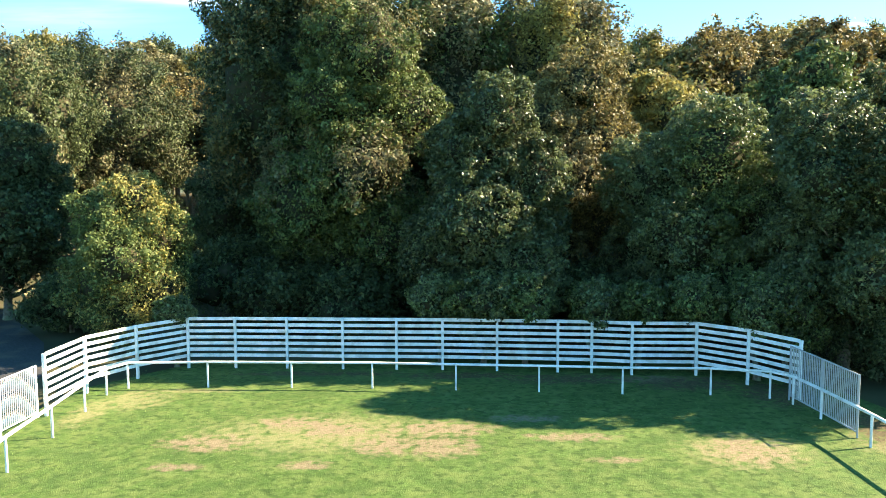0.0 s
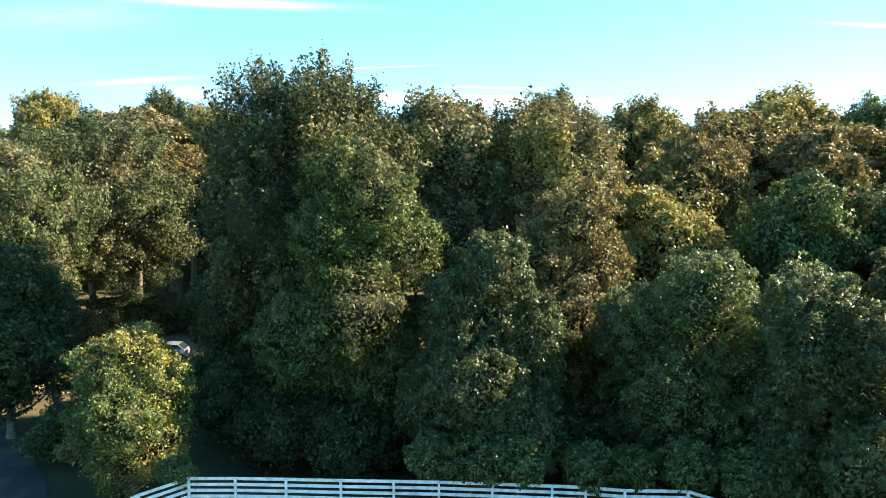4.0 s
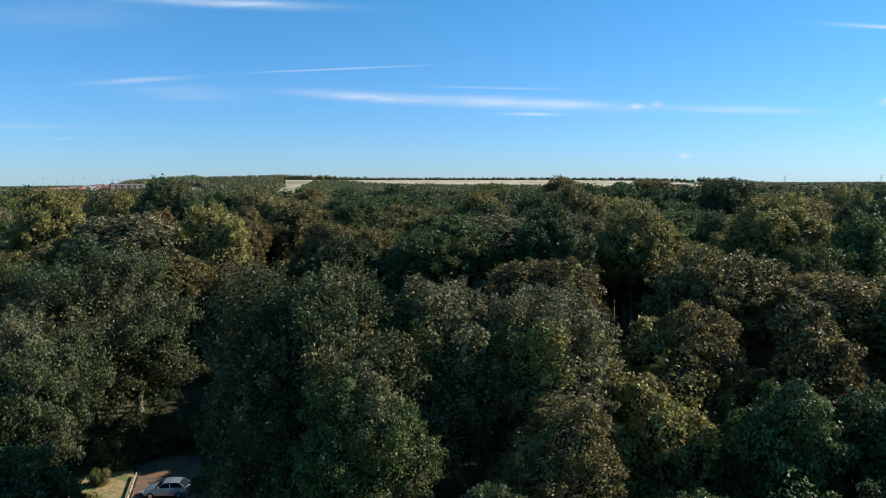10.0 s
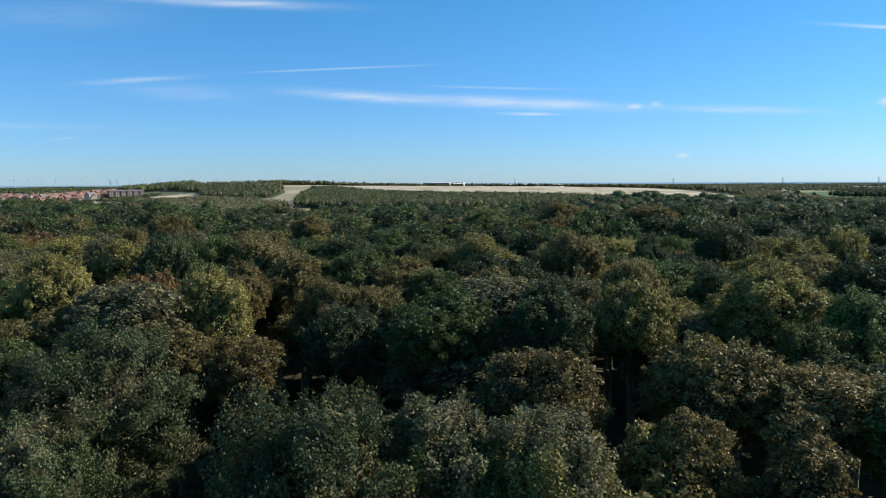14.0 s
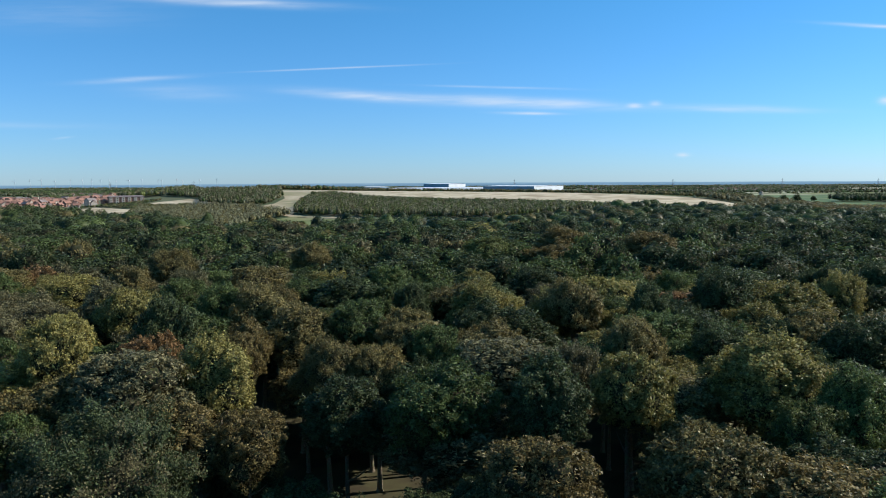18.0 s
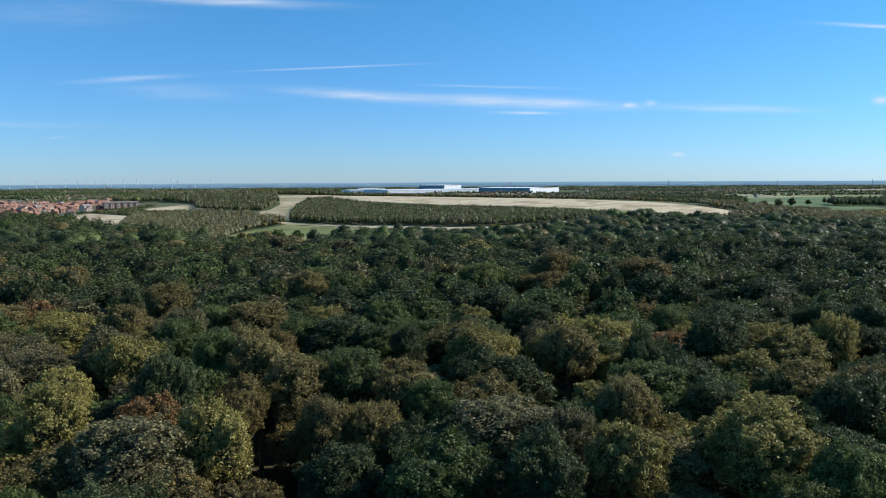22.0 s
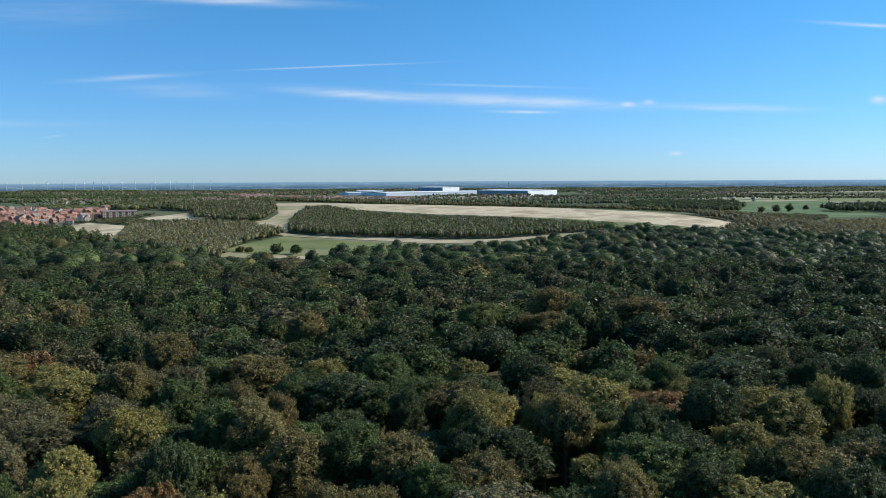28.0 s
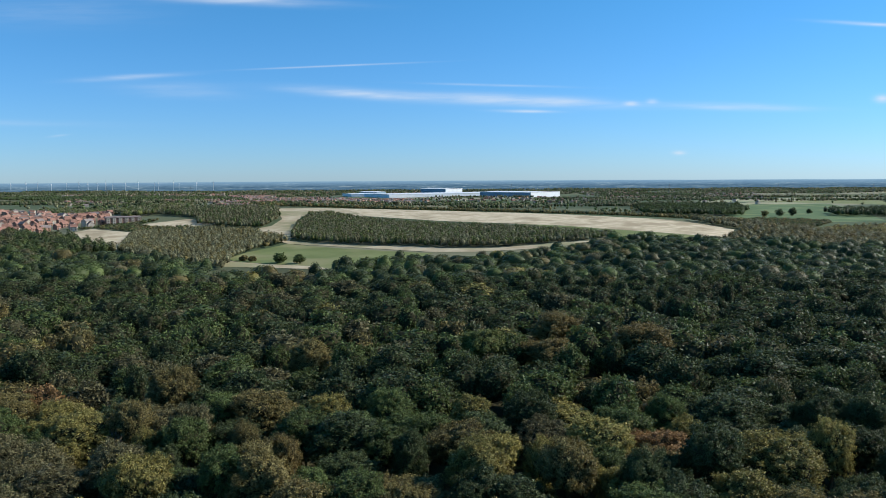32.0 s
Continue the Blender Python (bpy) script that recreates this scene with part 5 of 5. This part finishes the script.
# lattice pylons on the plain
PYLON = mottled("pylon_steel", (0.16, 0.17, 0.18), (0.22, 0.23, 0.24), 0.4, None, None, 0.6)
pylon = tagged(new("pylon"), "grey steel lattice electricity pylon on the plain", "pylon", "pylons on the plain")
for sx in (-1, 1):
    for sy in (-1, 1):
        part("leg", tube_mesh("leg", (sx * 3.6, sy * 3.6, 0), (sx * 0.5, sy * 0.5, 46), 0.28, 0.2, PYLON, 5), pylon)
for z, w in ((26, 8.0), (33, 10.0), (40, 7.0)):
    part("cross_arm", tube_mesh("cross_arm", (-w, 0, z), (w, 0, z), 0.3, 0.3, PYLON, 5), pylon)
for z in range(4, 44, 8):
    q = 3.6 - 3.1 * z / 46
    part("brace", tube_mesh("brace", (-q, -q, z), (q, -q, z + 7), 0.16, 0.16, PYLON, 4), pylon)
    part("brace", tube_mesh("brace", (q, q, z), (-q, q, z + 7), 0.16, 0.16, PYLON, 4), pylon)
pylon.location = (1010, 3400, 0)
for u, y in ((0.44, 3300), (0.565, 3200), (-0.33, 3600), (-0.44, 3500), (0.09, 4000)):
    copy_thing(pylon, pose(u * y, y, 0, 0, 0, 20))

# a car park in a clearing of the wood
GRAVEL = mottled("gravel_and_leaves", (0.15, 0.085, 0.050), (0.27, 0.165, 0.10), 5.0, (0.12, 0.10, 0.085), 0.5, 0.95, 0.4, 0.02)
patch("car_park", [(-28.8, 56), (-24, 55), (-19, 58), (-15, 66), (-16, 76), (-20, 85), (-28, 85), (-31.9, 75.4), (-30.7, 72.6), (-27.6, 61)], GRAVEL, "leaf-strewn gravel car park in the wood", 0.03, 5.0, "ground")
BANK = mottled("leafy_dry_bank", (0.24, 0.165, 0.075), (0.40, 0.30, 0.15), 2.5, (0.16, 0.17, 0.06), 0.6, 0.95, 0.6, 0.05)
patch("bank", [(-33.8, 57.0), (-29.2, 57.0), (-27.7, 61.0), (-30.9, 72.6), (-32.2, 75.0), (-36.0, 73.0), (-35.0, 65.0)], BANK, "dry grass bank strewn with tan fallen leaves", 0.05, 4.0, "ground")
TYRE, nt, bsdf = material("tyre_rubber", 0.9, 0.2)
bsdf.inputs["Base Color"].default_value = (0.02, 0.02, 0.021, 1)
RIM, nt, bsdf = material("alloy_rim", 0.3, 0.5)
bsdf.inputs["Base Color"].default_value, bsdf.inputs["Metallic"].default_value = (0.55, 0.56, 0.58, 1), 0.9
LAMP, nt, bsdf = material("lamp_glass", 0.1, 0.6)
bsdf.inputs["Base Color"].default_value = (0.7, 0.7, 0.72, 1)
TAIL, nt, bsdf = material("red_lamp", 0.2, 0.5)
bsdf.inputs["Base Color"].default_value = (0.35, 0.01, 0.01, 1)


def paint(name, c):
    m, nt, bsdf = material(name, 0.25, 0.6)
    n = noise_node(nt, 3.0)
    nt.links.new(ramp(nt, n, [(0.3, tuple(0.92 * v for v in c)), (0.7, c)]), bsdf.inputs["Base Color"])
    bsdf.inputs["Coat Weight"].default_value = 0.6
    bsdf.inputs["Metallic"].default_value = 0.4
    return m


def loft(name, sections, mat):
    """Skin over cross-sections, each a list of points, closed at both ends."""
    v = [p for s in sections for p in s]
    k = len(sections[0])
    f = [(i * k + j, i * k + (j + 1) % k, (i + 1) * k + (j + 1) % k, (i + 1) * k + j) for i in range(len(sections) - 1) for j in range(k)]
    f += [tuple(reversed(range(k))), tuple(range(len(v) - k, len(v)))]
    return mesh_of(name, v, f, [mat], smooth=False)


def car(x, y, turn, coat, words):
    """A hatchback, nose towards -x before turning."""
    root = tagged(new("car"), words, "car", "parked cars")
    root.matrix_basis = pose(x, y, 0.03, 0, 0, turn)
    body = []
    for px, z0, z1, w in ((-2.08, 0.38, 0.58, 0.62), (-1.95, 0.28, 0.74, 0.78), (-1.3, 0.22, 0.90, 0.86), (-0.75, 0.22, 0.98, 0.88), (0.6, 0.22, 1.00, 0.88), (1.5, 0.24, 1.02, 0.86), (1.95, 0.30, 0.98, 0.80), (2.05, 0.42, 0.86, 0.70)):
        body.append([(px, -w, z0 + 0.08), (px, -w - 0.02, (z0 + z1) / 2), (px, -w + 0.06, z1), (px, w - 0.06, z1), (px, w + 0.02, (z0 + z1) / 2), (px, w, z0 + 0.08), (px, w * 0.8, z0), (px, -w * 0.8, z0)])
    part("body", loft("body", body, coat), root)
    cabin = []
    for px, z1, w in ((-0.85, 0.97, 0.80), (-0.1, 1.40, 0.66), (0.5, 1.46, 0.66), (1.3, 1.40, 0.66), (1.92, 0.99, 0.76)):
        cabin.append([(px, -0.80, 0.95), (px, -w, z1), (px, w, z1), (px, 0.80, 0.95)])
    part("glasshouse", loft("glasshouse", cabin, PANE), root)
    part("roof", loft("roof", [[(px, -w, z), (px, w, z), (px, w - 0.04, z + 0.035), (px, -w + 0.04, z + 0.035)] for px, z, w in ((-0.2, 1.385, 0.69), (0.5, 1.455, 0.69), (1.35, 1.395, 0.69))], coat), root)
    for s in (-1, 1):
        for a, b in (((-0.82, 0.97), (-0.12, 1.40)), ((0.45, 0.98), (0.5, 1.46)), ((1.85, 1.0), (1.3, 1.40))):
            part("pillar", bar_mesh("pillar", (a[0], s * 0.80, a[1]), (b[0], s * 0.675, b[1]), 0.05, 0.07, coat), root)
        for wx in (-1.28, 1.28):
            wheel = part("wheel", tube_mesh("wheel", (wx, s * 0.70, 0.31), (wx, s * 0.89, 0.31), 0.31, 0.31, TYRE, 18), root)
            part("rim", tube_mesh("rim", (wx, s * 0.88, 0.31), (wx, s * 0.905, 0.31), 0.20, 0.18, RIM, 14), wheel)
        part("headlight", block_mesh("headlight", (-2.03, s * 0.62 - 0.14, 0.60), (-1.90, s * 0.62 + 0.14, 0.72), LAMP), root)
        part("tail_light", block_mesh("tail_light", (1.97, s * 0.64 - 0.1, 0.70), (2.06, s * 0.64 + 0.1, 0.92), TAIL), root)
        part("mirror", block_mesh("mirror", (-0.62, s * 0.93 - 0.09, 0.98), (-0.48, s * 0.93 + 0.09, 1.12), coat), root)
    part("bumper", block_mesh("bumper", (-2.12, -0.6, 0.32), (-2.0, 0.6, 0.46), TYRE), root)


car(-26.3, 68.6, 4, paint("silver_blue_paint", (0.34, 0.40, 0.46)), "silver-blue hatchback parked on the gravel")
car(-24.4, 63.4, 3, paint("dark_blue_paint", (0.012, 0.018, 0.030)), "dark hatchback parked beside the silver one")
car(-24.3, 81.6, 6, paint("red_paint", (0.42, 0.03, 0.03)), "red hatchback parked under the trees")
LOG = mottled("weathered_log", (0.28, 0.25, 0.21), (0.46, 0.43, 0.38), 4.0, (0.16, 0.13, 0.10), 1.5, 0.9, 0.4, 0.02)
knee = tagged(new("log_rail"), "low rail of weathered logs along the car park", "rail")
for (ax, ay), (bx, by) in zip(((-31.0, 73.0), (-30.2, 70.1), (-29.4, 67.2), (-28.6, 64.3)), ((-30.2, 70.1), (-29.4, 67.2), (-28.6, 64.3), (-27.8, 61.4))):
    part("log", tube_mesh("log", (ax, ay, 0.42), (bx, by, 0.42), 0.10, 0.09, LOG, 8), knee)
    part("post", tube_mesh("post", (ax, ay, -0.1), (ax, ay, 0.40), 0.09, 0.09, LOG, 8), knee)

# a bare dead tree among the crowns
bare = tagged(new("tree"), "bare dead tree with pinkish-grey branches in the wood", "tree")
bare.location = (-73, 166, 0)
br = np.random.default_rng(77)
DEAD = mottled("dead_wood", (0.20, 0.14, 0.12), (0.32, 0.25, 0.22), 3.0, None, None, 0.9)
trunk = limb_mesh("trunk", br, 24.0, 0.35, 11.0, 5.0, 22)
trunk.materials[0] = DEAD
part("trunk", trunk, bare)
twigs = [tube_mesh("twig", (0, 0, 0), (0.5 * math.cos(i), 0.5 * math.sin(i), 2.2), 0.05, 0.015, DEAD, 4) for i in range(4)]
for i in range(90):
    o = part("twig", twigs[i % 4], bare)
    an, rr = br.uniform(0, 6.28), br.uniform(0.5, 4.0)
    o.location = (rr * math.cos(an), rr * math.sin(an), 15.0 + br.uniform(0, 6.5) + 0.4 * (4 - rr))
    o.rotation_euler = (br.normal(0, 0.4), br.normal(0, 0.4), br.uniform(0, 6))
